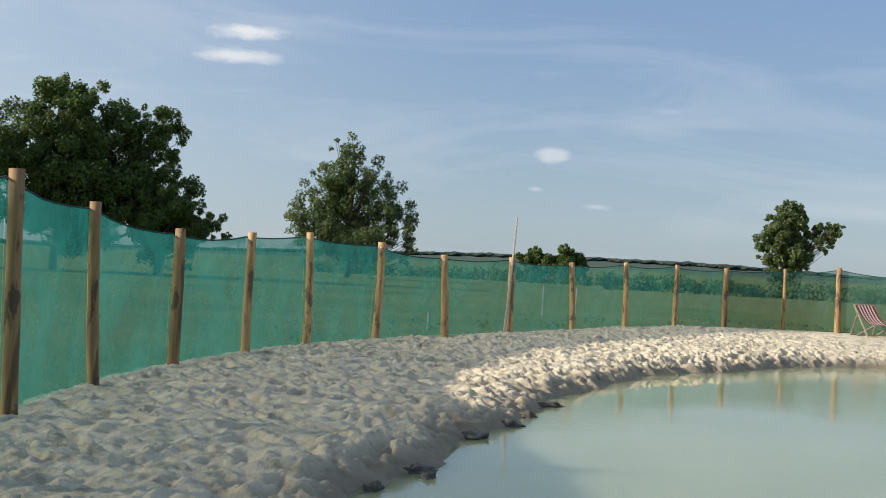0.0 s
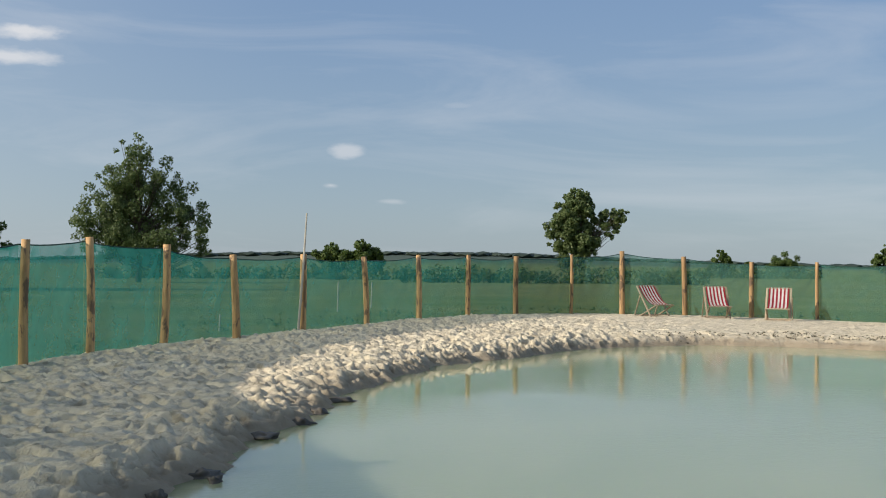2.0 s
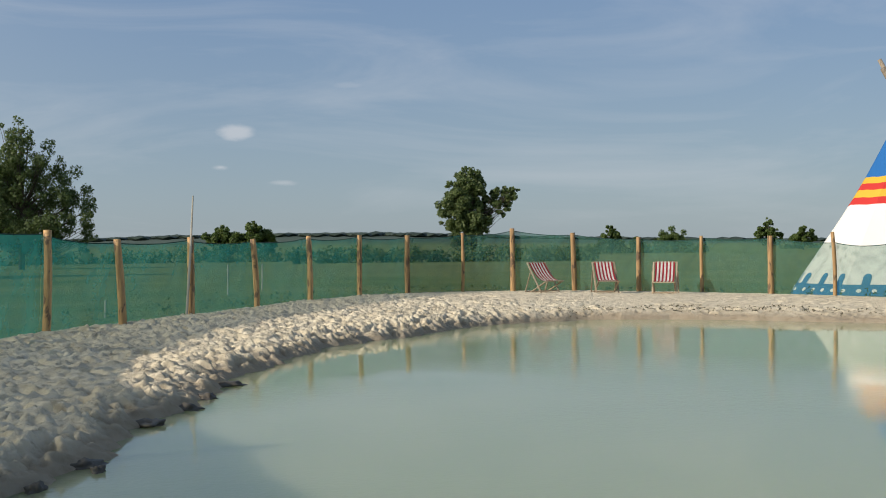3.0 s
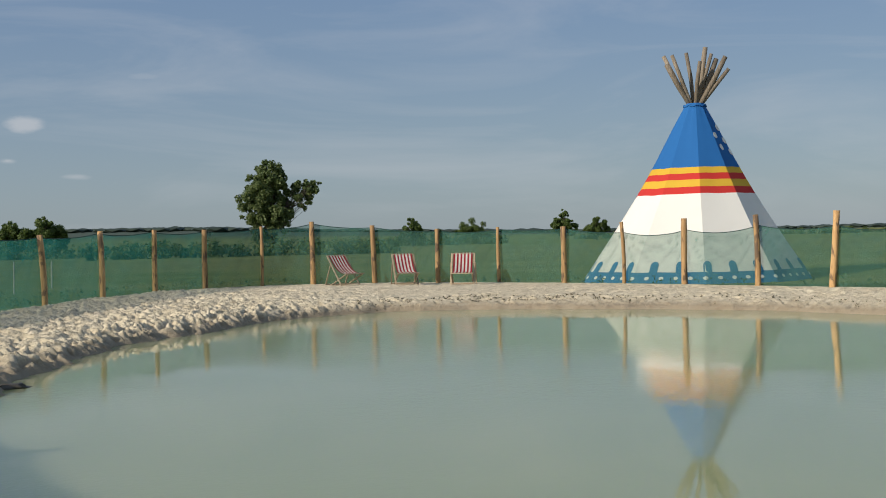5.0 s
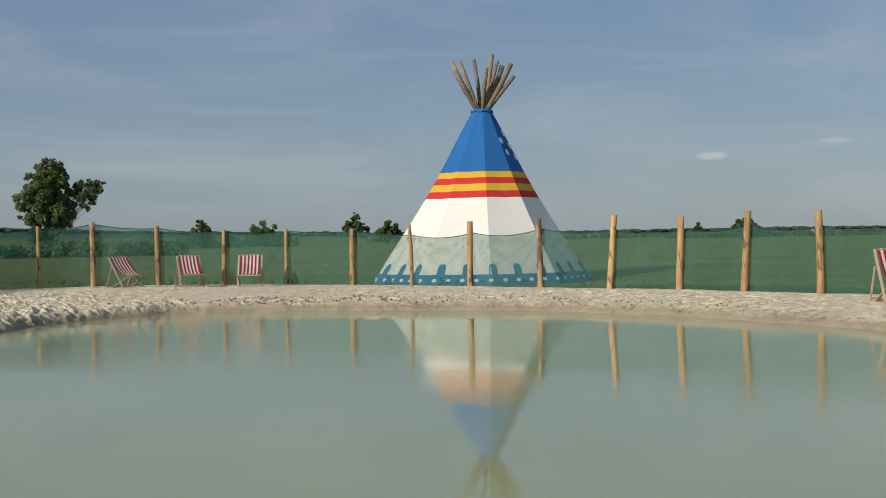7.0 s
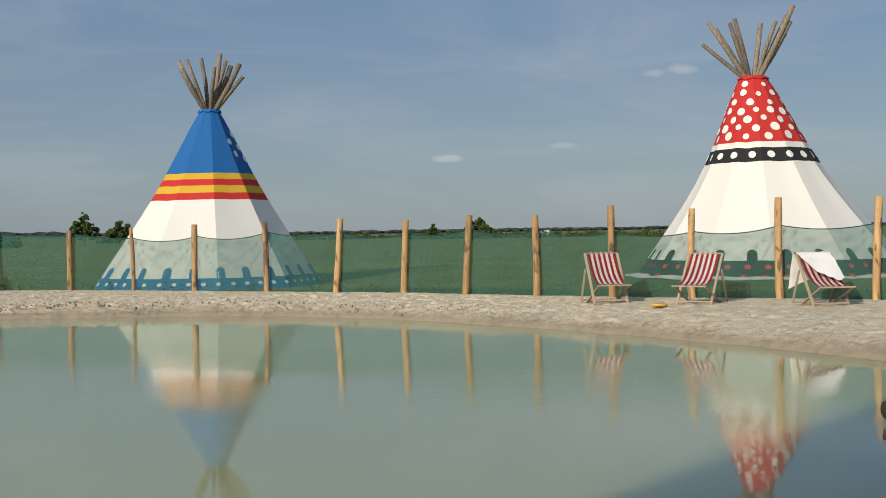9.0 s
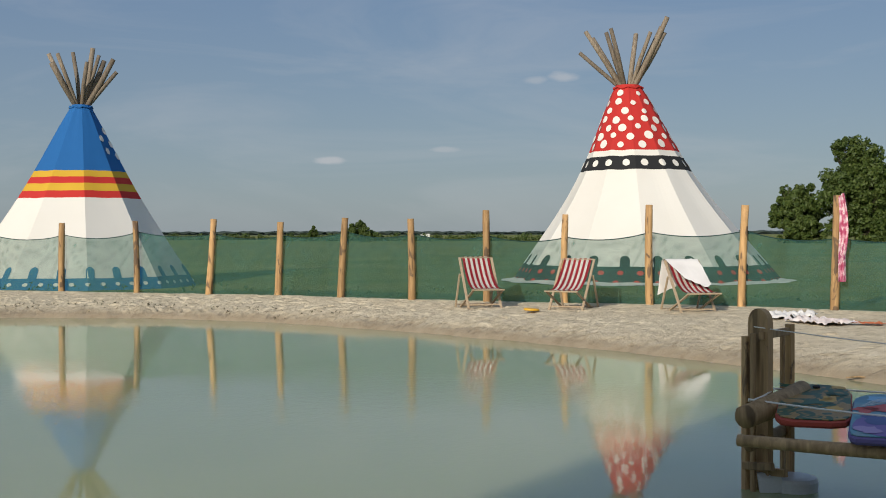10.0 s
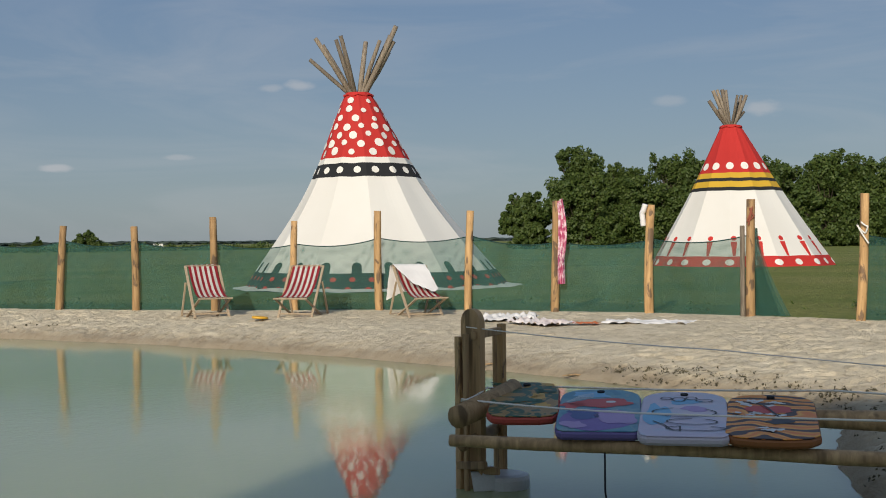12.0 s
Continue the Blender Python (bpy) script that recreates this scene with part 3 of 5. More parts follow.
# ---- tipis ----
def build_tipi(name, at, radius, top, flare, lean, turn, bands, dots, ends, label, seed, sides=12):
    """A pole tent. bands: rising heights (0 to 1) and the material up to there. dots: rows of angle, height, size, stretch, ring.
    ends: how far each pole stands out across and above the neck."""
    tipi = thing(name, pose(at[0], at[1], at[2], 0, 0, turn), label, "tipi", "painted tipis on the meadow")
    back = Matrix.Rotation(-radians(turn), 3, "Z")
    lean = back @ Vector((lean[0], lean[1], 0))
    flare, neck_share = flare
    neck = neck_share * radius

    def surface(angle, f, off=0.0):
        r = radius + (neck - radius) * f
        seg = 2 * math.pi / sides
        m = (angle % seg) - seg / 2
        facet = math.cos(seg / 2) / math.cos(m)
        r *= 1 + (facet - 1) * 0.9
        r *= 1 - flare * math.sin(math.pi * max(f, 0.0) ** 1.5)
        r *= 1 - 0.012 * math.sin(math.pi * f) * math.cos(m / (seg / 2) * math.pi / 2)
        r += off
        return Vector((math.cos(angle) * r + lean.x * f, math.sin(angle) * r + lean.y * f, top * f))

    mats = [m for _, m in bands]
    names = []
    for m in mats:
        if m not in names:
            names.append(m)
    levels, owner = [0.0], []
    low = 0.0
    for high, m in bands:
        steps = max(2, int((high - low) * 26))
        for k in range(1, steps + 1):
            levels.append(low + (high - low) * k / steps)
            owner.append(names.index(m))
        low = high
    n = sides * 8
    rng = random.Random(seed)
    bm = bmesh.new()
    rings = [[bm.verts.new(surface(2 * math.pi * k / n, f) + Vector((0, 0, 0.02 * noise.noise(Vector((k * 0.3, f * 3, seed))) * (0 if f in (0, 1) else 1)))) for k in range(n)] for f in levels]
    for i, (r0, r1) in enumerate(zip(rings, rings[1:])):
        for k in range(n):
            bm.faces.new((r0[k], r0[(k + 1) % n], r1[(k + 1) % n], r1[k])).material_index = owner[i]
    part("cover", bm, names, tipi, "painted cotton canvas drawn over poles")
    # painted marks, a hair above the canvas
    for angle, f, size, tall, m, shape in dots:
        b = bmesh.new()
        if shape == "dot":
            pts = [(math.cos(2 * math.pi * k / 16) * size, math.sin(2 * math.pi * k / 16) * size * tall) for k in range(16)]
        elif shape == "lobe":
            pts = [(-size, -tall), (size, -tall)] + [(math.cos(math.pi * k / 8) * size, tall - size + math.sin(math.pi * k / 8) * size) for k in range(9)]
        else:
            pts = [(-size * 0.35, -tall), (size * 0.35, -tall), (size, tall), (-size, tall)]
        r_here = (radius + (neck - radius) * f) * (1 - flare * math.sin(math.pi * f ** 1.5))
        off = 0.014 if m is not M_WHITE else 0.02
        vs = [b.verts.new(surface(angle + x / r_here, f + y / math.hypot(top, radius), off)) for x, y in pts]
        c = b.verts.new(surface(angle, f, off))
        for k in range(len(vs)):
            b.faces.new((vs[k], vs[(k + 1) % len(vs)], c))
        part("painted_" + shape, b, m, tipi)
    # poles run up inside the cover and cross at the neck, each towards the side opposite its foot
    cross = Vector((lean.x, lean.y, top))
    away = (back @ Vector((at[0], at[1], 0))).normalized()
    right = Vector((away.y, -away.x, 0))
    free = [2 * math.pi * k / sides for k in range(sides)]
    for across, up in ends:
        deep = rng.uniform(-0.6, 0.6)
        end = cross + right * across + away * deep + Vector((0, 0, up))
        foot = min(free, key=lambda a: math.cos(a) * (end - cross).x + math.sin(a) * (end - cross).y)
        free.remove(foot)
        inside = [surface(foot, f, -0.1 - 0.03 * f) for f in (0.0, 0.25, 0.5, 0.75, 0.88)]
        neck_pt = cross + right * across * 0.17 + away * deep * 0.1 + Vector((0, 0, -0.04))
        bend = Vector((rng.uniform(-1, 1), rng.uniform(-1, 1), 0)) * 0.03
        bm = bmesh.new()
        thick = rng.uniform(0.82, 1.2)
        tube(bm, [*inside, neck_pt, neck_pt.lerp(end, 0.5) + bend, end], [thick * r for r in (0.055, 0.055, 0.055, 0.055, 0.05, 0.066, 0.068, 0.06)], 9, wobble=0.12, rng=rng)
        part("pole", bm, M_POLE, tipi, smooth=True)
    # the cover is gathered and tied round the poles
    bm = bmesh.new()
    ring = [surface(2 * math.pi * k / 24, 0.985, 0.012 + 0.012 * rng.random()) + Vector((0, 0, 0.03 * math.sin(k * 1.9))) for k in range(24)]
    tube(bm, ring + ring[:1], 0.032, 6, caps=False)
    part("collar", bm, bands[-1][1], tipi, "gathered hem tied round the poles", smooth=True)
    return tipi


def ring_dots(count, f, size, tall, m, shape="dot", start=0.0):
    return [(start + 2 * math.pi * k / count, f, size, tall, m, shape) for k in range(count)]


dots_a = ring_dots(50, 0.045, 0.07, 0.8, M_WHITE) + ring_dots(26, 0.1, 0.112, 0.19, M_STEEL, "lobe", 0.07)
for a, f in ((-67, 0.813), (-62, 0.745), (-42, 0.857), (-41, 0.785), (-39, 0.72), (-14, 0.83), (-10, 0.75), (-16, 0.68)):
    dots_a.append((radians(a), f, 0.092, 1.25, M_WHITE, "dot"))
tipi_blue = build_tipi("tipi", (21.28, 29.68, -0.02), 3.4, 5.2, (0.075, 0.075), (0.11, -0.08), -12,
                       [(0.075, M_STEEL), (0.487, M_WHITE), (0.525, M_RED), (0.565, M_YELLOW), (0.6, M_RED), (0.634, M_YELLOW), (1.0, M_BLUE)],
                       dots_a, [(-0.87, 1.42), (-0.62, 1.38), (-0.78, 1.12), (-0.22, 1.52), (0.33, 1.63), (0.17, 1.18), (0.5, 1.43), (0.64, 1.29), (0.89, 1.29), (0.98, 0.95)],
                       "white canvas tipi with blue top, yellow and red bands", 11, 10)
dots_b = []
for k in range(42):
    a = 2 * math.pi * k / 42
    dots_b += [(a, 0.024, 0.085, 0.8, M_RED, "dot"), (a + 0.03, 0.068, 0.085, 0.8, M_RED, "dot")]
dots_b += ring_dots(24, 0.117, 0.13, 0.19, M_BLACK, "lobe", 0.1) + ring_dots(18, 0.597, 0.1, 1.1, M_WHITE)
# rings of painted dots, large and small by turns, fewer towards the neck
for row, (f, count) in enumerate(((0.69, 13), (0.733, 13), (0.776, 13), (0.819, 13), (0.862, 9), (0.907, 9), (0.952, 6))):
    for k in range(count):
        size = (0.112, 0.078, 0.098)[(k + row) % 3]
        wander = 0.005 * math.sin(k * 2.3 + row * 1.1)
        dots_b.append((2 * math.pi * (k + 0.5 * (row % 2)) / count + 0.03 * math.sin(k * 5.1 + row), f + wander, size * (1.1 - 0.45 * (f - 0.69) / 0.27 * 0.6), 1.12, M_WHITE, "dot"))
tipi_red = build_tipi("tipi", (29.76, 16.17, 0.18), 3.62, 5.3, (0.165, 0.09), (-0.24, 0.42), 0,
                      [(0.096, M_BLACK), (0.562, M_WHITE), (0.631, M_BLACK), (0.66, M_WHITE), (1.0, M_RED)],
                      dots_b, [(-1.29, 0.91), (-1.1, 1.4), (-0.94, 1.31), (-0.57, 1.43), (-0.43, 1.47), (0.21, 1.46), (0.61, 1.38), (0.89, 1.56), (1.05, 1.72), (0.97, 1.35), (0.84, 1.13)],
                      "white canvas tipi with red dotted top and black band", 12)
dots_c = ring_dots(24, 0.035, 0.16, 0.8, M_WHITE) + ring_dots(20, 0.125, 0.12, 0.3, M_RED, "wedge", 0.05) + ring_dots(20, 0.195, 0.1, 1.0, M_RED, "dot", 0.05)
dots_c += ring_dots(14, 0.7, 0.14, 1.15, M_WHITE)
tipi_far = build_tipi("tipi", (46.88, 10.22, 0.4), 3.4, 5.27, (0.055, 0.1), (-0.07, 0.33), 6,
                      [(0.075, M_RED), (0.525, M_WHITE), (0.55, M_BLACK), (0.592, M_YELLOW), (0.615, M_BLACK), (0.652, M_YELLOW), (1.0, M_RED)],
                      dots_c, [(-0.78, 0.92), (-0.63, 1.31), (-0.48, 1.33), (-0.3, 1.35), (-0.17, 1.35), (0.26, 1.09), (0.41, 1.13), (0.59, 1.13), (0.5, 0.52), (-0.4, 0.6)],
                      "white canvas tipi with red top and yellow black bands", 13)


# ---- trees and bushes ----
def leaves(bm, centre, radius, count, size, rng, flat=0.8):
    """Leaves crowd towards the outside of a clump and mostly face outwards and up."""
    gauss, rand = rng.gauss, rng.random
    for _ in range(count):
        d = Vector((gauss(0, 1), gauss(0, 1), gauss(0, flat)))
        d.normalize()
        p = centre + d * radius * (0.45 + 0.75 * rand() ** 0.7)
        n = (d + Vector((gauss(0, 0.7), gauss(0, 0.7), 0.3 + gauss(0, 0.7)))).normalized()
        u = n.orthogonal().normalized()
        w = n.cross(u)
        spin = rand() * 6.283
        u, w = u * math.cos(spin) + w * math.sin(spin), w * math.cos(spin) - u * math.sin(spin)
        s = size * (0.5 + 0.8 * rand())
        bm.faces.new([bm.verts.new(p + u * s * a + w * s * b) for a, b in ((-1, 0), (0, -0.55), (1, 0), (0, 0.55))])


def build_tree(at, height, lobes, label, seed, leaf=0.1, per=420, material=None, name="tree", category="tree", trunk=0.22):
    """lobes: offset across the view, height and radius of each mass of foliage, in metres."""
    rng = random.Random(seed)
    tree = thing(name, pose(at[0], at[1], at[2]), label, category)
    away = Vector((at[0], at[1], 0)).normalized()
    side = Vector((away.y, -away.x, 0))
    bm = bmesh.new()
    tube(bm, [(0, 0, -0.3), (0.1, 0, height * 0.3), (0, 0.1, height * 0.6), (0.1, 0, height * 0.88)], [trunk, trunk * 0.8, trunk * 0.45, trunk * 0.1], 8, wobble=0.1, rng=rng)
    spots = []
    for x, z, r in lobes:
        r *= 1.14
        z *= 1.04
        x *= 1.1
        for _ in range(max(12, int(19 * r))):
            d = Vector((rng.gauss(0, 1), rng.gauss(0, 1), rng.gauss(0, 0.8))).normalized() * r * rng.uniform(0.45, 1.1)
            spots.append((side * (x + d.x) + away * d.y * 0.9 + Vector((0, 0, z + d.z)), r * rng.uniform(0.1, 0.3)))
    for c, r in spots[::2]:
        start = Vector((0, 0, min(height * 0.65, max(height * 0.12, c.z * 0.55))))
        mid = start.lerp(c, 0.55) + Vector((0, 0, -0.05 * height))
        tube(bm, [start, mid, c], [trunk * 0.3, trunk * 0.16, trunk * 0.05], 5, caps=False)
    part("trunk", bm, M_BARK, tree, smooth=True)
    bm = bmesh.new()
    total = sum(r * r for _, r in spots)
    for c, r in spots:
        leaves(bm, c, r, int(per * len(lobes) * r * r / total * 6.5) + 6, leaf, rng)
    part("crown", bm, material or M_LEAF, tree, "many small dark green leaves")
    return tree


def toward(yaw, dist, z=0.25):
    return (-math.sin(radians(yaw)) * dist, math.cos(radians(yaw)) * dist, z)


build_tree(toward(17.8, 65), 9.6, [(0, 5.0, 2.2), (-0.6, 7.6, 1.7), (1.4, 6.8, 1.5), (-1.8, 5.6, 1.8), (2.2, 4.6, 1.7), (0.4, 2.8, 2.2), (2.8, 6.9, 1.1), (3.9, 6.5, 0.9), (3.6, 5.2, 1.3), (4.2, 3.4, 1.5), (0.6, 8.4, 1.4), (4.3, 7.3, 1.3), (5.2, 6.6, 1.0), (3.0, 7.8, 1.1)], "tall dark green oak on the meadow", 1, per=900)
build_tree(toward(23.0, 63), 9.2, [(0, 5.2, 2.2), (1.2, 7.3, 1.4), (-1.6, 6.6, 1.8), (1.6, 3.6, 1.8), (-1.2, 3.4, 2.0)], "broad dark green oak on the meadow", 2, per=900)
build_tree(toward(13.2, 64), 5.6, [(0, 3.5, 1.5), (1.2, 3.2, 1.3), (-1.3, 3.6, 1.5), (2.3, 2.5, 0.9), (0.4, 2.0, 1.6), (-0.8, 4.4, 0.9)], "lower dark green tree beside the oaks", 3, per=700)
build_tree(toward(4.5, 90), 11.0, [(-0.4, 9.3, 1.0), (-0.6, 7.6, 1.5), (0.8, 7.4, 1.4), (-1.6, 5.6, 1.7), (2.1, 5.6, 1.7), (0, 5.2, 1.9), (3.5, 4.0, 1.4), (-3.2, 3.9, 1.3), (0.6, 3.0, 2.3), (3.6, 2.4, 1.1), (-1.8, 2.8, 1.9)], "open green ash tree beyond the fence", 4, per=560, material=M_LEAF_B)
build_tree(toward(-15.9, 150), 10.6, [(-0.4, 9.0, 1.5), (-1.0, 7.2, 2.0), (0.9, 7.4, 1.5), (3.3, 7.3, 1.2), (4.4, 7.2, 1.0), (-1.8, 5.2, 1.9), (0.4, 5.0, 1.8), (3.6, 5.6, 0.8), (-0.8, 3.2, 1.9), (1.2, 3.6, 1.2)], "single tree with one lopsided limb of foliage", 5, leaf=0.2, per=420, material=M_LEAF_B)
for yaw, dist, h, wide, seed in ((-4.3, 140, 3.7, 1.9, 6), (-5.8, 135, 3.9, 1.8, 7), (-22.4, 150, 3.6, 1.2, 8), (-29.5, 180, 4.6, 1.5, 9), (-31.0, 210, 4.0, 1.6, 10),
                                 (-25.2, 210, 2.6, 2.4, 14), (-23.6, 200, 2.5, 1.0, 17), (-47.6, 190, 2.9, 1.7, 15), (-45.4, 200, 2.6, 0.6, 16)):
    build_tree(toward(yaw, dist), h, [(0, h * 0.62, wide * 0.75), (-wide * 0.5, h * 0.45, wide * 0.7), (wide * 0.5, h * 0.45, wide * 0.7), (0, h * 0.85, wide * 0.4)],
               "round green bush far out on the meadow", seed, leaf=0.15, per=420, name="bush", category="bush", trunk=0.1)
# wood edge behind the farthest tipi
for k, (yaw, dist, h, wide) in enumerate(((-67.6, 150, 7.0, 1.9), (-70.2, 148, 12.6, 2.7), (-72.2, 150, 10.0, 2.8), (-74.6, 150, 11.8, 3.0), (-76.8, 152, 10.0, 3.0),
                                          (-79.0, 150, 10.4, 3.0), (-81.2, 148, 10.8, 3.0), (-83.0, 150, 10.0, 2.9), (-85.0, 150, 10.6, 3.0), (-87.4, 150, 11.2, 3.2))):
    build_tree(toward(yaw, dist), h, [(0, h * 0.55, wide), (-wide * 0.6, h * 0.42, wide * 0.9), (wide * 0.6, h * 0.42, wide * 0.9), (0.3 * wide, h * 0.75, wide * 0.72), (-0.3 * wide, h * 0.8, wide * 0.6), (0, h * 0.22, wide), (wide * 0.8, h * 0.18, wide * 0.8)],
               "tall dense green tree at the wood edge", 40 + k, leaf=0.21, per=900, trunk=0.3)


def build_far_woods():
    """Dark low woods and hedges along the skyline."""
    rng = random.Random(8)
    bm = bmesh.new()
    for yaw10 in range(-900, 330, 2):
        yaw = yaw10 / 10 + rng.uniform(-0.1, 0.1)
        dist = rng.uniform(2100, 2900)
        h = 6.0 + 3.0 * noise.noise(Vector((yaw * 0.12, 3, 1))) + rng.uniform(0, 2.0)
        t = min(max((dist - 500) / 2400, 0), 1)
        ground_z = t * t * (3 - 2 * t) * math.exp(-((yaw + 7) / 17) ** 2) * 30
        p = Vector(toward(yaw, dist, ground_z + h * 0.4))
        ret = bmesh.ops.create_icosphere(bm, subdivisions=1, radius=1.0)
        for v in ret["verts"]:
            v.co = p + Vector((v.co.x * 22, v.co.y * 22, v.co.z * h * rng.uniform(0.45, 0.65)))
    return tagged(link_mesh("far_woods", bm, M_FAR), "low dark woods along the skyline", "woods", kind="stuff")


build_far_woods()


def build_hedges():
    """Hedge banks across the meadow, seen through the net."""
    rng = random.Random(18)
    bm = bmesh.new()
    for yaw0, yaw1, dist, h in ((6, -14, 120, 1.5), (-8, -22, 95, 1.6), (-18, -27, 170, 1.6), (-44, -60, 210, 1.4), (-30, -47, 260, 1.4)):
        n = int(abs(yaw1 - yaw0) * dist / 57 / 0.9)
        for k in range(n):
            c = Vector(toward(yaw0 + (yaw1 - yaw0) * k / n + rng.uniform(-0.2, 0.2), dist + rng.uniform(-3, 3), 0.2 + h * rng.uniform(0.1, 0.5)))
            leaves(bm, c, h * rng.uniform(0.4, 0.7), 150, 0.2, rng)
    return tagged(link_mesh("hedges", bm, M_LEAF), "rows of scrubby green hedge across the meadow", "hedge", kind="stuff")


build_hedges()


# ---- deck chairs ----
def build_deck_chair(m, label, steep=0.0):
    chair = thing("deck_chair", m, label, "deck chair", "striped deck chairs round the pond")
    w = 0.3
    top_y, top_z = 0.42 - steep * 0.1, 0.84 + steep * 0.05
    for s in (-1, 1):
        bm = bmesh.new()
        bar(bm, (s * w, -0.3, 0.0), (s * w, top_y, top_z), 0.024, 0.045, (1, 0, 0))
        part("back_rail", bm, M_CHAIR, chair)
        bm = bmesh.new()
        bar(bm, (s * (w - 0.03), 0.34, 0.0), (s * (w - 0.03), -0.5, 0.34), 0.024, 0.045, (1, 0, 0))
        part("seat_rail", bm, M_CHAIR, chair)
        bm = bmesh.new()
        bar(bm, (s * (w + 0.028), 0.5, 0.0), (s * (w + 0.028), 0.2, 0.6), 0.02, 0.036, (1, 0, 0))
        part("prop", bm, M_CHAIR, chair)
    for name, y, z in (("top_bar", top_y, top_z), ("front_bar", -0.5, 0.34), ("foot_bar", -0.24, 0.07), ("prop_bar", 0.48, 0.04), ("rear_bar", 0.28, 0.03)):
        bm = bmesh.new()
        bar(bm, (-w, y, z), (w, y, z), 0.04, 0.026)
        part(name, bm, M_CHAIR, chair)
    bm = bmesh.new()
    stripes, rows = 11, 16
    sw = 0.255
    grid = []
    a, b = Vector((0, top_y, top_z + 0.02)), Vector((0, -0.5, 0.365))
    for r in range(rows + 1):
        f = r / rows
        p = a.lerp(b, f)
        sag = 0.15 * 4 * f * (1 - f) * (0.7 + 0.6 * f)
        p = p + Vector((0, 0.35, -1)).normalized() * sag
        grid.append([bm.verts.new(p + Vector((-sw + 2 * sw * c / stripes, 0, -0.015 * math.cos((c / stripes - 0.5) * math.pi) * 4 * f * (1 - f)))) for c in range(stripes + 1)])
    for r in range(rows):
        for c in range(stripes):
            bm.faces.new((grid[r][c], grid[r][c + 1], grid[r + 1][c + 1], grid[r + 1][c])).material_index = c % 2
    ext = bmesh.ops.solidify(bm, geom=bm.faces[:], thickness=0.004)
    part("sling", bm, (M_SLINGRED, M_SLINGWHITE), chair, "red and white striped canvas sling")
    return chair


CH = "wooden deck chair with red and white striped sling"
build_deck_chair(pose(10.62, 29.95, 0.27, 0, 0, 14) @ Matrix.Scale(0.93, 4), CH + " by the fence")
build_deck_chair(pose(11.85, 28.8, 0.27, 0, 0, -13) @ Matrix.Scale(0.93, 4), CH + " by the fence")
build_deck_chair(pose(12.72, 27.2, 0.27, 0, 0, -28) @ Matrix.Scale(0.93, 4), CH + " by the fence")
build_deck_chair(pose(17.2, 12.3, 0.26, 0, 0, -37) @ Matrix.Scale(0.94, 4), CH + " on the sand", 1.0)
build_deck_chair(pose(17.6, 10.75, 0.26, 0, 0, -77) @ Matrix.Scale(0.94, 4), CH + " on the sand", 0.6)
build_deck_chair(pose(18.1, 8.85, 0.26, 0, 0, -38) @ Matrix.Scale(0.94, 4), CH + " under a towel", 0.4)


# ---- jetty, rack and boards ----
def build_jetty():
    jetty = thing("jetty", pose(0, 0, 0), "low jetty of round logs over the water", "jetty")
    rng = random.Random(21)
    for x, z, r, y0, y1 in ((7.05, 0.385, 0.036, 2.84, -2.2), (7.84, 0.455, 0.055, 2.6, -2.2)):
        bm = bmesh.new()
        ys = [y0 + (y1 - y0) * k / 10 for k in range(11)]
        pts = [(x + (2.05 - y) * 0.148 + rng.uniform(-0.012, 0.012), y, z + rng.uniform(-0.008, 0.008)) for y in ys]
        tube(bm, pts, [r * rng.uniform(0.9, 1.1) for _ in pts], 10, wobble=0.06, rng=rng)
        part("log", bm, M_DARKWOOD, jetty, smooth=True)
    for x, y in ((7.4, -0.3), (8.2, -0.3)):
        bm = bmesh.new()
        tube(bm, [(x, y, -0.7), (x, y, 0.4)], 0.06, 10, wobble=0.06, rng=rng)
        part("pile", bm, M_DARKWOOD, jetty, smooth=True)
    return jetty


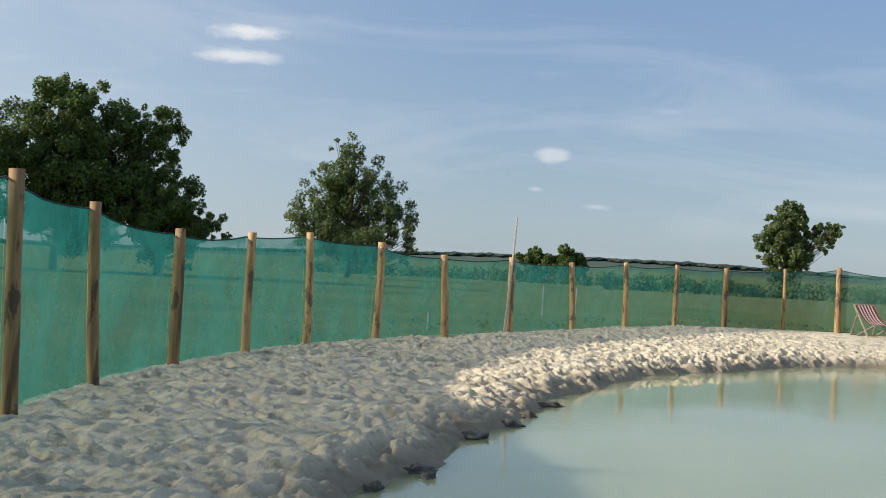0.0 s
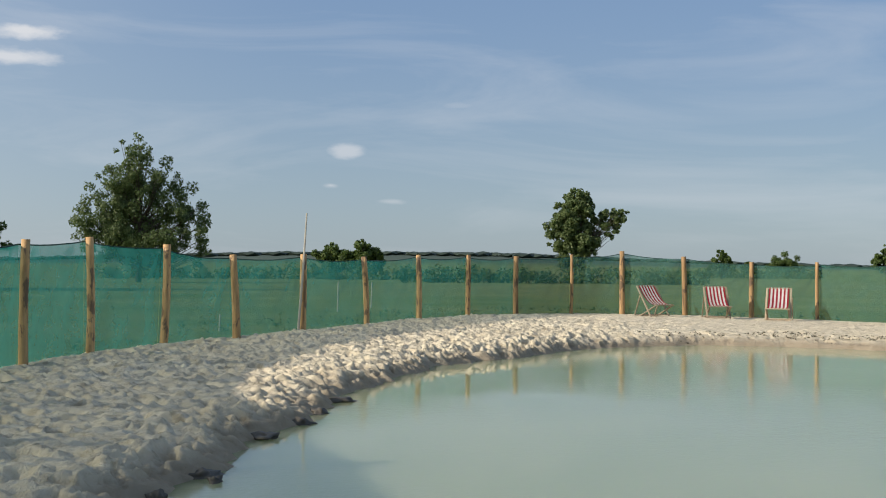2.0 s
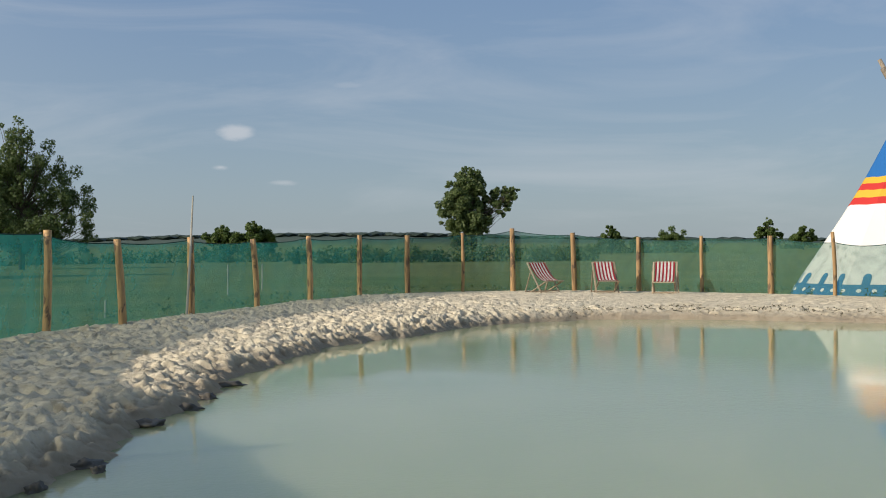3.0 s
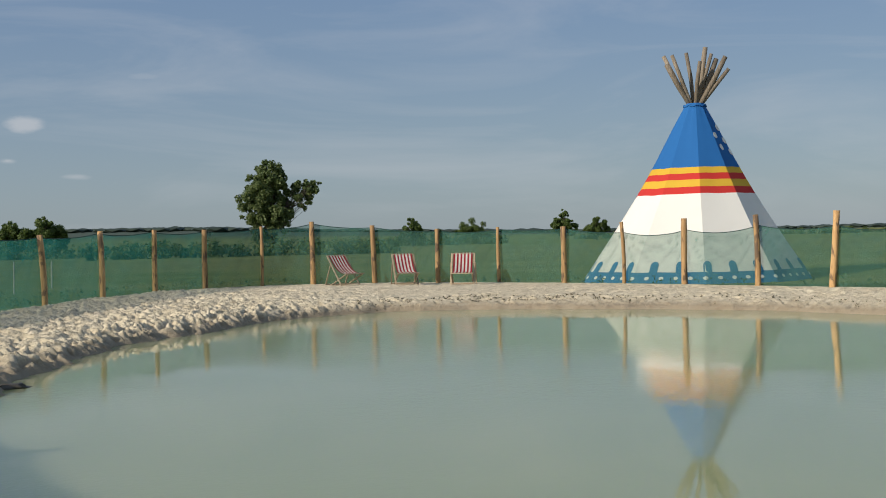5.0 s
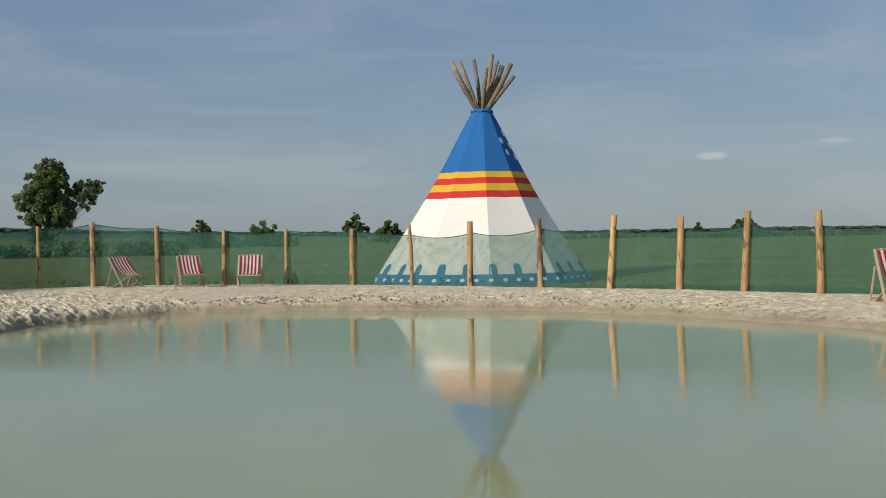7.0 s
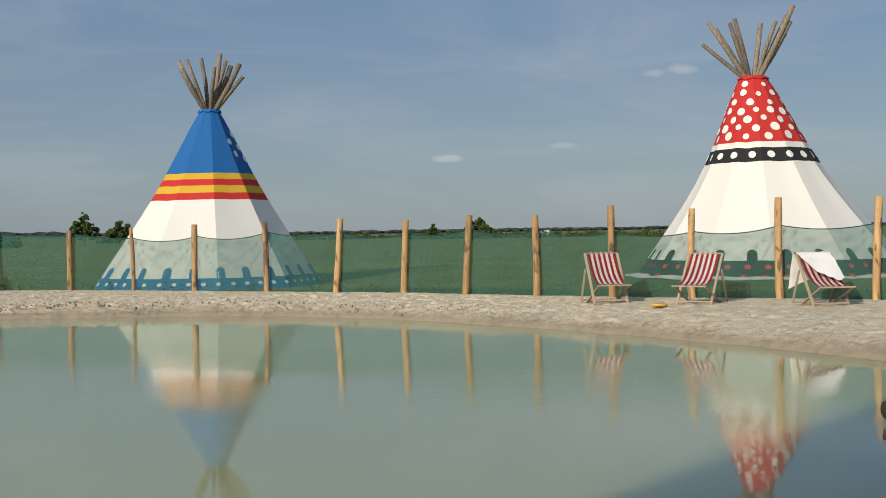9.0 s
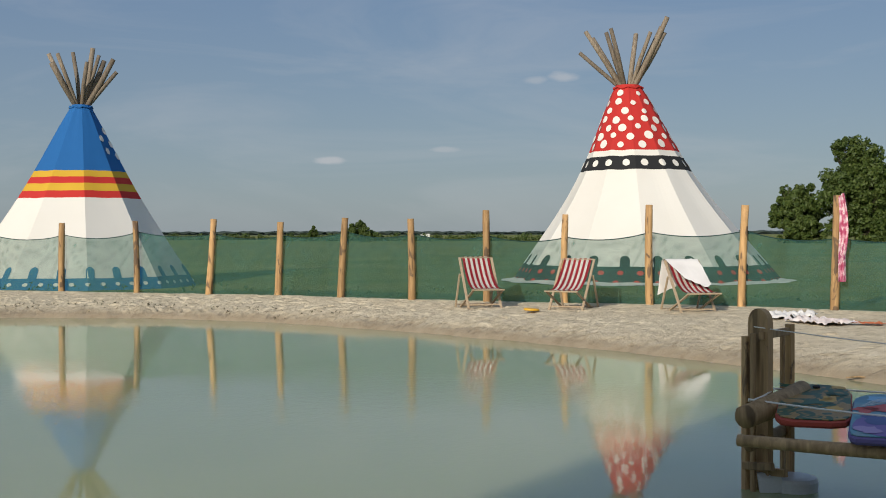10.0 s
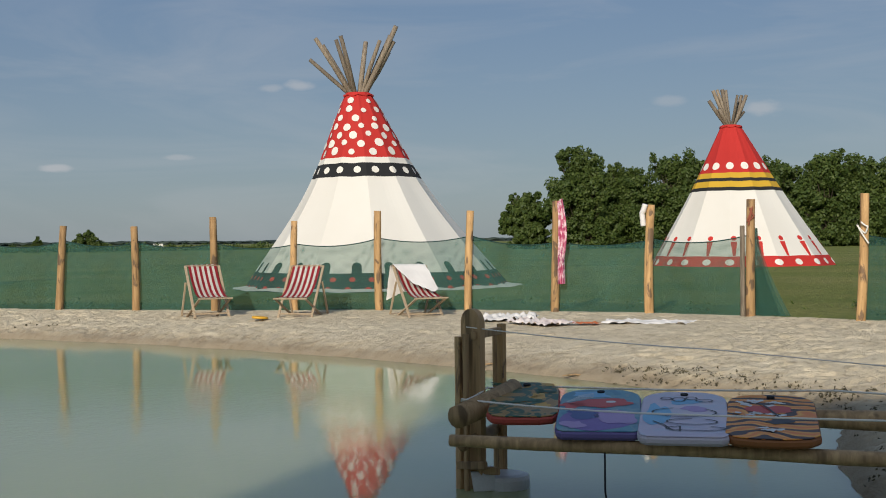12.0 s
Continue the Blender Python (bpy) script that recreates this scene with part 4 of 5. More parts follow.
def build_rack():
    rack = thing("wooden_frame", pose(7.5, 3.0, 0, 0, 0, -24), "dark weathered timber end frame of the jetty", "frame")
    bm = bmesh.new()
    pts = [(-0.085, -0.6), (0.085, -0.6), (0.085, 0.98)] + [(0.085 * math.cos(math.pi * k / 10), 0.98 + 0.085 * math.sin(math.pi * k / 10)) for k in range(1, 10)] + [(-0.085, 0.98)]
    face = bm.faces.new([bm.verts.new((0.02, x, z)) for x, z in pts])
    ext = bmesh.ops.extrude_face_region(bm, geom=[face])
    bmesh.ops.translate(bm, vec=(0.04, 0, 0), verts=[v for v in ext["geom"] if isinstance(v, bmesh.types.BMVert)])
    bmesh.ops.recalc_face_normals(bm, faces=bm.faces[:])
    part("plank", bm, M_DARKWOOD, rack, "round-topped dark plank")
    for x, y, h, w in ((-0.02, 0.06, 0.9, 0.045), (-0.025, -0.01, 0.92, 0.035), (0.31, 0.045, 0.96, 0.05), (0.34, 0.14, 0.9, 0.03)):
        bm = bmesh.new()
        bar(bm, (x, y, -0.6), (x, y, h), w, w * 0.8, (1, 0, 0), 0.006)
        part("slat", bm, M_POST if w > 0.045 else M_DARKWOOD, rack)
    bm = bmesh.new()
    bar(bm, (0.0, -0.05, 0.91), (0.33, 0.05, 0.92), 0.03, 0.045, (0, 0, 1))
    part("crosspiece", bm, M_DARKWOOD, rack)
    for z, y0, y1, x in ((0.13, -0.2, 0.1, 0.05), (0.17, -0.18, 0.06, -0.03)):
        bm = bmesh.new()
        bar(bm, (x, y0, z), (x, y1, z - 0.03), 0.03, 0.045, (0, 0, 1))
        part("crosspiece", bm, M_DARKWOOD, rack)
    bm = bmesh.new()
    tube(bm, [(-0.29, -0.24, 0.48), (0.0, -0.165, 0.52), (0.3, -0.075, 0.575)], [0.066, 0.068, 0.06], 12, wobble=0.06)
    part("log", bm, M_DARKWOOD, rack, "round log lashed through the frame", smooth=True)
    bm = bmesh.new()
    tube(bm, [(-0.15, -0.12, 0.29), (0.32, 0.1, 0.32)], 0.035, 10)
    part("log", bm, M_DARKWOOD, rack, smooth=True)
    return rack


def board_material(name, base, marks, accent, scale, wave=False):
    n = Nodes(name)
    v = n.coords((1, 1, 1))
    if wave:
        t = n.node("ShaderNodeTexWave", Scale=scale, Distortion=11.0, Detail=2.0, Vector=v)
        t.inputs["Detail Scale"].default_value = 1.2
        c = n.ramp(t.outputs["Fac"], (0.0, marks), (0.32, marks), (0.38, base), (0.66, accent), (1.0, base))
    else:
        f = n.noise(scale, 1.5, 0.4, v, 1.2)
        c = n.ramp(f, (0.36, base), (0.42, marks), (0.52, marks), (0.56, accent), (0.68, base))
    return n.set(Base_Color=c, Roughness=0.45)


def build_board(centre, turn, length, width, tail, deck, rim, label, lift=0.0):
    tilt = math.degrees(math.atan2(0.1, length))
    board = thing("bodyboard", pose(centre[0] - math.cos(radians(turn)) * length / 2, centre[1] - math.sin(radians(turn)) * length / 2, 0.428 + lift, 0, -tilt, turn), label, "bodyboard", "bodyboards on the jetty")
    w = width / 2
    outline = []
    for k in range(9):
        a = math.pi / 2 * k / 8
        outline.append((length - 0.2 + 0.2 * math.sin(a), w - 0.17 + 0.17 * math.cos(a)))
    outline = [(0.0, w - tail), (0.03, w - tail * 0.3), (0.1, w), ] + outline
    outline = outline + [(x, -y2) for x, y2 in reversed(outline)]
    for name, z0, z1, grow, m in (("core", 0.0, 0.042, 0.0, rim), ("deck", 0.042, 0.05, -0.012, deck)):
        bm = bmesh.new()
        c = Vector((length / 2, 0, 0))

        def ring(z, g):
            out = []
            for x, yy in outline:
                p = Vector((x, yy, z))
                d = Vector((x - c.x, yy, 0)).normalized()
                out.append(bm.verts.new(p + d * g))
            return out
        rings = [ring(z0, grow - 0.012), ring(z0 + (z1 - z0) * 0.35, grow), ring(z1 - (z1 - z0) * 0.2, grow), ring(z1, grow - 0.006)]
        for r0, r1 in zip(rings, rings[1:]):
            for k in range(len(r0)):
                bm.faces.new((r0[k], r0[(k + 1) % len(r0)], r1[(k + 1) % len(r0)], r1[k]))
        bm.faces.new(rings[0][::-1])
        bm.faces.new(rings[-1])
        bmesh.ops.recalc_face_normals(bm, faces=bm.faces[:])
        part(name, bm, m, board)
    bm = bmesh.new()
    tube(bm, [(length - 0.1, 0, 0.045), (length - 0.1, 0, 0.06)], 0.022, 10)
    part("leash_plug", bm, M_BLACK, board, "black leash plug")
    return board


build_jetty()
build_rack()
B_REEF = board_material("reef_print", (0.3, 0.18, 0.05), (0.02, 0.08, 0.04), (0.34, 0.22, 0.08), 9.0)
B_SEA = board_material("sea_print", (0.08, 0.24, 0.36), (0.12, 0.3, 0.4), (0.2, 0.32, 0.38), 5.5)
B_ICE = board_material("pale_print", (0.6, 0.54, 0.64), (0.54, 0.5, 0.64), (0.48, 0.52, 0.66), 3.0)
B_TIGER = board_material("tiger_print", (0.75, 0.22, 0.03), (0.05, 0.025, 0.02), (0.8, 0.42, 0.07), 2.6, True)
R_RED, R_BLUE, R_PALE = plain("red_foam", (0.45, 0.07, 0.05)), plain("violet_foam", (0.16, 0.13, 0.36)), plain("pale_foam", (0.58, 0.54, 0.64))
R_DARK = plain("brown_foam", (0.3, 0.11, 0.03))
PRINTS = {key: plain(key + "_ink", colour, 0.45) for key, colour in (("black", (0.02, 0.02, 0.03)), ("scarlet", (0.55, 0.06, 0.05)), ("white", (0.75, 0.76, 0.76)),
          ("violet", (0.2, 0.13, 0.42)), ("lilac", (0.42, 0.3, 0.58)), ("navy", (0.05, 0.09, 0.3)), ("sky", (0.2, 0.48, 0.75)), ("leaf", (0.02, 0.1, 0.05)), ("gold", (0.6, 0.36, 0.06)))}


def print_patch(board, ink, centre, size, turn=0.0, wobble=0.2, layer=1, seed=0.0):
    """An uneven round patch of ink on the deck; size: half length and half width."""
    bm = bmesh.new()
    c, s = math.cos(radians(turn)), math.sin(radians(turn))
    ring = []
    for k in range(22):
        a = 2 * math.pi * k / 22
        q = 1 + wobble * noise.noise(Vector((math.cos(a) * 1.6 + seed, math.sin(a) * 1.6, seed * 3.1))) * 1.6
        x, y = math.cos(a) * size[0] * q, math.sin(a) * size[1] * q
        ring.append(bm.verts.new((centre[0] + c * x - s * y, centre[1] + s * x + c * y, 0.05 + 0.0012 * layer)))
    bm.faces.new(ring)
    part("print", bm, PRINTS[ink], board)


def print_line(board, ink, points, wide=0.012, layer=4):
    """A drawn line on the deck through the points."""
    bm = bmesh.new()
    pts = [Vector((x, y, 0.05 + 0.0012 * layer)) for x, y in points]
    rows = []
    for k, p in enumerate(pts):
        d = (pts[min(k + 1, len(pts) - 1)] - pts[max(k - 1, 0)]).normalized()
        n = Vector((-d.y, d.x, 0)) * wide / 2
        rows.append((bm.verts.new(p + n), bm.verts.new(p - n)))
    for (a, b), (c, d) in zip(rows, rows[1:]):
        bm.faces.new((a, b, d, c))
    part("print", bm, PRINTS[ink], board)


def loop(cx, cy, rx, ry, start=0.0, sweep=360.0, n=18):
    return [(cx + rx * math.cos(radians(start + sweep * k / n)), cy + ry * math.sin(radians(start + sweep * k / n))) for k in range(n + 1)]


def build_boards():
    reef = build_board((7.5, 2.64), 20, 0.8, 0.4, 0.1, B_REEF, R_RED, "red-edged foam bodyboard with dark leafy print", 0.03)
    rng = random.Random(31)
    for k in range(11):
        print_patch(reef, "leaf" if k % 3 else "gold", (rng.uniform(0.25, 0.72), rng.uniform(-0.14, 0.14)), (rng.uniform(0.04, 0.09), rng.uniform(0.02, 0.04)), rng.uniform(0, 180), 0.5, 1 + k % 3, k)
    sea = build_board((7.45, 2.17), 18, 0.98, 0.46, 0.04, B_SEA, R_BLUE, "blue and violet printed foam bodyboard")
    print_patch(sea, "violet", (0.24, 0.03), (0.24, 0.19), 0, 0.1, 1, 1)
    print_patch(sea, "lilac", (0.3, -0.09), (0.16, 0.11), 20, 0.2, 2, 2)
    print_patch(sea, "navy", (0.36, 0.09), (0.1, 0.09), 0, 0.4, 2, 3)
    print_patch(sea, "lilac", (0.12, 0.14), (0.08, 0.06), 0, 0.4, 3, 4)
    print_patch(sea, "scarlet", (0.62, -0.02), (0.1, 0.17), 0, 0.35, 2, 5)
    print_patch(sea, "scarlet", (0.55, 0.15), (0.06, 0.07), 0, 0.4, 2, 6)
    print_patch(sea, "white", (0.64, -0.06), (0.025, 0.03), 0, 0.1, 3, 7)
    print_patch(sea, "sky", (0.82, 0.06), (0.07, 0.13), 0, 0.4, 1, 8)
    for k in range(6):
        print_line(sea, "white", [(0.62 + 0.03 * k, 0.19 - 0.012 * k), (0.7 + 0.02 * k, 0.1), (0.74 + 0.02 * k, 0.04)], 0.006)
    print_line(sea, "white", [(0.42, 0.16), (0.45, 0.08), (0.42, 0.0), (0.44, -0.1)], 0.01)
    pale = build_board((7.47, 1.7), 15, 1.02, 0.47, 0.05, B_ICE, R_PALE, "pale lilac foam bodyboard with blue cloudy print and dark outlines")
    print_patch(pale, "sky", (0.45, 0.14), (0.24, 0.07), 0, 0.35, 1, 11)
    print_patch(pale, "sky", (0.76, 0.0), (0.06, 0.09), 0, 0.4, 1, 12)
    print_patch(pale, "lilac", (0.6, -0.06), (0.06, 0.07), 0, 0.3, 1, 13)
    for cx, cy, rx, ry in ((0.82, 0.1, 0.03, 0.03), (0.8, 0.03, 0.05, 0.035), (0.83, -0.04, 0.035, 0.03), (0.78, -0.11, 0.03, 0.045)):
        print_line(pale, "black", loop(cx, cy, rx, ry), 0.009)
    print_line(pale, "black", loop(0.5, 0.0, 0.1, 0.17, 20, 300), 0.01)
    print_line(pale, "black", loop(0.3, -0.04, 0.06, 0.13, 0, 330), 0.01)
    print_line(pale, "black", loop(0.16, -0.06, 0.045, 0.15, 30, 300), 0.01)
    print_line(pale, "black", [(0.3, 0.16), (0.22, 0.1), (0.12, 0.06), (0.1, 0.02), (0.2, 0.02)], 0.01)
    tiger = build_board((7.54, 1.25), 12, 0.98, 0.47, 0.16, B_TIGER, R_DARK, "orange and black tiger-striped foam bodyboard with white splashes")
    print_patch(tiger, "scarlet", (0.62, 0.02), (0.09, 0.12), 0, 0.3, 1, 21)
    print_patch(tiger, "black", (0.36, -0.04), (0.06, 0.07), 0, 0.4, 2, 22)
    for k in range(22):
        x = rng.choice((0.72, 0.76, 0.5, 0.2, 0.8)) + rng.uniform(-0.05, 0.05)
        y = rng.uniform(-0.06, 0.18)
        print_patch(tiger, "white", (x, y), (rng.uniform(0.012, 0.03), rng.uniform(0.015, 0.035)), rng.uniform(0, 180), 0.6, 2 + k % 3, 30 + k)
    print_line(tiger, "black", [(0.74, 0.06), (0.6, 0.01), (0.42, -0.04)], 0.012, 6)


build_boards()


def build_cord(points, label, r=0.006, material=None, name="cord"):
    bm = bmesh.new()
    pts = []
    for a, b in zip(points, points[1:]):
        for k in range(10):
            f = k / 10
            p = Vector(a).lerp(Vector(b), f)
            p.z -= 0.012 * 4 * f * (1 - f)
            pts.append(p)
    pts.append(Vector(points[-1]))
    tube(bm, pts, r, 6)
    return tagged(link_mesh(name, bm, material or M_ROPE, smooth=True), label, "cord")


build_cord([(7.3, 2.95, 0.56), (7.15, 1.7, 0.56), (7.2, -1.6, 0.66)], "white cord drawn along the jetty from its end frame")
build_cord([(8.1, 3.0, 0.55), (7.95, 1.0, 0.62), (7.3, -1.8, 0.68)], "white cord stretched along the jetty logs")
build_cord([(7.48, 3.0, 0.96), (7.8, 1.6, 0.84), (7.3, -1.8, 0.7)], "thin white cord from the top of the frame", 0.0035)
build_cord([(7.3, 2.95, 0.55), (7.55, 2.9, 0.6), (8.1, 3.0, 0.56)], "white cord lashed round the log")
build_cord([(7.03, 2.0, 0.36), (7.03, 2.0, 0.16), (7.04, 1.99, 0.1)], "short black leash hanging from the jetty", 0.005, M_BLACK)


def build_float():
    fl = thing("plastic_float", pose(7.58, 2.92, 0.01, 0, 0, 20) @ Matrix.Scale(0.88, 4), "white plastic float at the foot of the frame", "float")
    m = plain("white_plastic", (0.6, 0.63, 0.66), 0.35)
    bm = bmesh.new()
    tube(bm, [(0.05, -0.12, -0.08), (0.05, -0.12, 0.05), (0.05, -0.12, 0.075), (0.05, -0.12, 0.085)], [0.16, 0.165, 0.155, 0.12], 24)
    part("drum", bm, m, fl)
    bm = bmesh.new()
    bar(bm, (-0.02, 0.1, 0.03), (0.0, -0.05, 0.05), 0.2, 0.16, (0, 0, 1), 0.03)
    part("block", bm, m, fl)
    return fl


build_float()


# ---- loose things on the sand ----
def build_towel(at, turn, size, material, label, seed, height=0.05):
    bm = bmesh.new()
    n = 22
    grid = [[bm.verts.new(((u / n - 0.5) * size[0] * (1 + 0.15 * noise.noise(Vector((v * 0.2, seed, 1)))), (v / n - 0.5) * size[1] * (1 + 0.2 * noise.noise(Vector((u * 0.2, seed, 2)))),
                           0.02 + height * abs(noise.noise(Vector((u * 0.3 + seed, v * 0.3, 0)))) + 0.4 * height * abs(noise.noise(Vector((u * 0.8, v * 0.7 + seed, 0)))))) for v in range(n + 1)] for u in range(n + 1)]
    for u in range(n):
        for v in range(n):
            bm.faces.new((grid[u][v], grid[u + 1][v], grid[u + 1][v + 1], grid[u][v + 1]))
    ob = link_mesh("towel", bm, material, smooth=True)
    ob.matrix_world = pose(*at, 0, 0, turn)
    return tagged(ob, label, "towel")


build_towel((17.6, 7.1, 0.275), 20, (0.9, 0.8), M_TOWEL, "crumpled white towel lying on the sand", 1.0, 0.13)
build_towel((16.9, 6.3, 0.275), -30, (0.6, 0.9), cloth("rose_towel", (0.7, 0.6, 0.58), (0.8, 0.76, 0.75)), "crumpled pale pink towel on the sand", 2.0, 0.1)
build_towel((17.0, 5.75, 0.275), 10, (0.2, 0.5), cloth("rust_cloth", (0.5, 0.14, 0.05)), "small folded rust-red cloth on the sand", 3.0, 0.04)
build_towel((17.5, 4.95, 0.27), 5, (0.55, 1.2), M_TOWEL, "white towel spread by the fence", 4.0, 0.06)


def build_disc():
    bm = bmesh.new()
    tube(bm, [(0, 0, 0.0), (0, 0, 0.02), (0, 0, 0.034), (0, 0, 0.038)], [0.125, 0.13, 0.12, 0.09], 24)
    ob = link_mesh("flying_disc", bm, plain("yellow_plastic", (0.72, 0.4, 0.03), 0.4), smooth=True)
    ob.matrix_world = pose(16.75, 10.95, 0.285, 3, 2, 0)
    return tagged(ob, "yellow plastic flying disc lying on the sand", "flying disc")


build_disc()


def build_chair_towel(chair_pose):
    """Draped over the top bar: a long tail behind, a corner pulled down in front."""
    bm = bmesh.new()
    n, m = 14, 20
    grid = []
    for u in range(n + 1):
        s = u / n
        x = -0.34 + 0.62 * s
        col = []
        for v in range(m + 1):
            t = v / m
            front = 0.62 - 0.25 * abs(s - 0.75)
            if t < 0.42:
                q = 1 - t / 0.42
                p = Vector((x - 0.05 * q, 0.42 + 0.08 * q, 0.9 - q * (0.62 - 0.25 * s)))
            else:
                q = (t - 0.42) / 0.58
                p = Vector((x + 0.2 * q * (1 - s), 0.38 - q * front, 0.915 - q * front * 0.78))
            p += Vector((0.02, 0.015, 0.015)) * noise.noise(Vector((u * 0.5, v * 0.35, 7)))
            col.append(bm.verts.new(p))
        grid.append(col)
    for u in range(n):
        for v in range(m):
            bm.faces.new((grid[u][v], grid[u + 1][v], grid[u + 1][v + 1], grid[u][v + 1]))
    ob = link_mesh("towel", bm, M_TOWEL, smooth=True)
    ob.matrix_world = chair_pose
    return tagged(ob, "white towel draped over a deck chair", "towel")


build_chair_towel(pose(18.1, 8.85, 0.26, 0, 0, -38) @ Matrix.Scale(0.94, 4))


def build_scarf():
    bm = bmesh.new()
    n, m = 12, 26
    grid = []
    for u in range(n + 1):
        s = u / n
        col = []
        for v in range(m + 1):
            t = v / m
            wide = 0.09 + 0.08 * math.sin(min(1, t * 1.4) * math.pi)
            col.append(bm.verts.new((-0.04 + 0.05 * math.sin(s * 16 + t * 5), -0.02 - s * wide - 0.02 * t, -1.32 * t + 0.08 * s * (1 - t))))
        grid.append(col)
    for u in range(n):
        for v in range(m):
            bm.faces.new((grid[u][v], grid[u + 1][v], grid[u + 1][v + 1], grid[u][v + 1]))
    nn = Nodes("pink_print_cloth")
    c = nn.ramp(nn.noise(9.0, 3, 0.5, nn.coords()), (0.4, (0.42, 0.07, 0.16)), (0.5, (0.62, 0.3, 0.4)), (0.58, (0.75, 0.66, 0.68)), (0.66, (0.4, 0.08, 0.2)))
    ob = link_mesh("scarf", bm, nn.set(Base_Color=c, Roughness=0.9), smooth=True)
    ob.matrix_world = pose(19.64, 7.1, 2.06)
    return tagged(ob, "pink printed cloth hung on a fence post", "scarf")


build_scarf()
build_cord([(18.75, 2.25, 1.66), (18.73, 2.16, 1.6), (18.78, 2.2, 1.5), (18.72, 2.3, 1.62), (18.74, 2.15, 1.36)], "pale cord knotted round a fence post", 0.012)
build_cord([(19.18, 3.88, 1.9), (19.2, 3.82, 1.78), (19.18, 3.92, 1.7), (19.19, 3.84, 1.92), (19.18, 3.9, 1.64)], "rust-red cord looped on a fence post", 0.013, plain("rust_cord", (0.3, 0.09, 0.05), 0.8))
build_cord([(19.48, 5.56, 2.0), (19.5, 5.62, 1.86), (19.5, 5.6, 1.66)], "scrap of white cloth tied on a fence post", 0.045, M_TOWEL, "cloth_scrap")


# ---- dark wet lumps at the water's edge ----
def build_lump(at, size, seed):
    bm = bmesh.new()
    bmesh.ops.create_icosphere(bm, subdivisions=3, radius=1.0)
    for v in bm.verts:
        d = 1 + 0.7 * noise.noise(v.co * 1.5 + Vector((seed, 0, 0))) + 0.4 * noise.noise(v.co * 4.0 + Vector((0, seed, 0)))
        v.co = Vector((v.co.x * size[0] * d, v.co.y * size[1] * d, v.co.z * size[2] * d))
    ob = link_mesh("wet_clod", bm, M_CLOD, smooth=True)
    ob.matrix_world = pose(*at, 0, 0, seed * 40)
    return tagged(ob, "dark wet clod of clay at the waterline", "clod", "clods along the bank")


M_CLOD = plain("wet_clay", (0.08, 0.07, 0.055), 0.6)
for k, (x, y, a, b) in enumerate(((-0.12, 8.85, 0.16, 0.1), (-0.02, 8.62, 0.07, 0.05), (0.35, 10.75, 0.17, 0.14), (0.7, 11.7, 0.15, 0.12), (1.25, 13.55, 0.18, 0.12), (-0.38, 8.05, 0.1, 0.06), (0.95, 12.5, 0.12, 0.1))):
    build_lump((x, y, 0.0), (a * 0.9, b * 0.9, 0.05), k + 1.0)


def build_meadow_stake(yaw, dist, h):
    bm = bmesh.new()
    x, y, _ = toward(yaw, dist)
    tube(bm, [(0, 0, -0.2), (0.02, 0, h)], 0.022, 6)
    ob = link_mesh("stake", bm, M_STALK)
    ob.matrix_world = pose(x, y, 0.25)
    return tagged(ob, "thin pale stake standing in the meadow", "stake", "stakes in the meadow")


for yaw, dist, h in ((-4.75, 33, 0.85), (-6.3, 36, 0.8), (0.6, 23, 0.35)):
    build_meadow_stake(yaw, dist, h)


def build_scrub():
    """Rank weeds along the outer foot of the fence."""
    rng = random.Random(77)
    bm = bmesh.new()
    for i in range(len(POSTS) - 1):
        a, b = Vector(POSTS[i][:3]), Vector(POSTS[i + 1][:3])
        dense = 2 if i < 9 else 16 if i < 18 else 8
        out = (a + b) / 2 - Vector((CENTRE.x, CENTRE.y, 0.27))
        out.z = 0
        out.normalize()
        for _ in range(dense):
            p = a.lerp(b, rng.random()) + out * rng.uniform(0.2, 3.5)
            h = rng.uniform(0.05, 0.2) if i < 16 else rng.uniform(0.05, 0.14)
            leaves(bm, Vector((p.x, p.y, 0.26 + h * 0.4)), h, 9, 0.035, rng)
    return tagged(link_mesh("weeds", bm, M_LEAF), "tufts of green weeds outside the fence", "weeds", kind="stuff")


build_scrub()


# ---- barn added out of view behind the camera, to cast shade over the jetty ----
def build_shade_barn():
    barn = thing("barn", pose(-6.5, -2.2, 0), "plain timber barn added out of view to shade the jetty", "barn")
    for k in range(21):
        bm = bmesh.new()
        bar(bm, (2.0, -4.6 + 0.4 * k + 0.2, 0), (2.0, -4.6 + 0.4 * k + 0.2, 7.2), 0.39, 0.05, (1, 0, 0))
        part("plank", bm, M_DARKWOOD, barn)
    bm = bmesh.new()
    bar(bm, (-2.0, -0.6, 0), (-2.0, -0.6, 6.0), 8.0, 0.06, (1, 0, 0))
    part("wall", bm, M_DARKWOOD, barn)
    for y in (-4.6, 3.8):
        bm = bmesh.new()
        bm.faces.new([bm.verts.new(c) for c in ((-2, y, 0), (1.97, y, 0), (1.97, y, 7.2), (0, y, 8.5), (-2, y, 6.9))])
        part("gable", bm, M_DARKWOOD, barn)
    for x0, z0, x1, z1 in ((2.3, 7.05, 0, 8.6), (-2.3, 6.7, 0, 8.6)):
        bm = bmesh.new()
        bar(bm, ((x0 + x1) / 2, -4.9, (z0 + z1) / 2), ((x0 + x1) / 2, 4.0, (z0 + z1) / 2), math.hypot(x0 - x1, z0 - z1), 0.08, (-(z1 - z0) / (x1 - x0), 0, 1))
        part("roof", bm, M_BARK, barn)
    return barn


build_shade_barn()


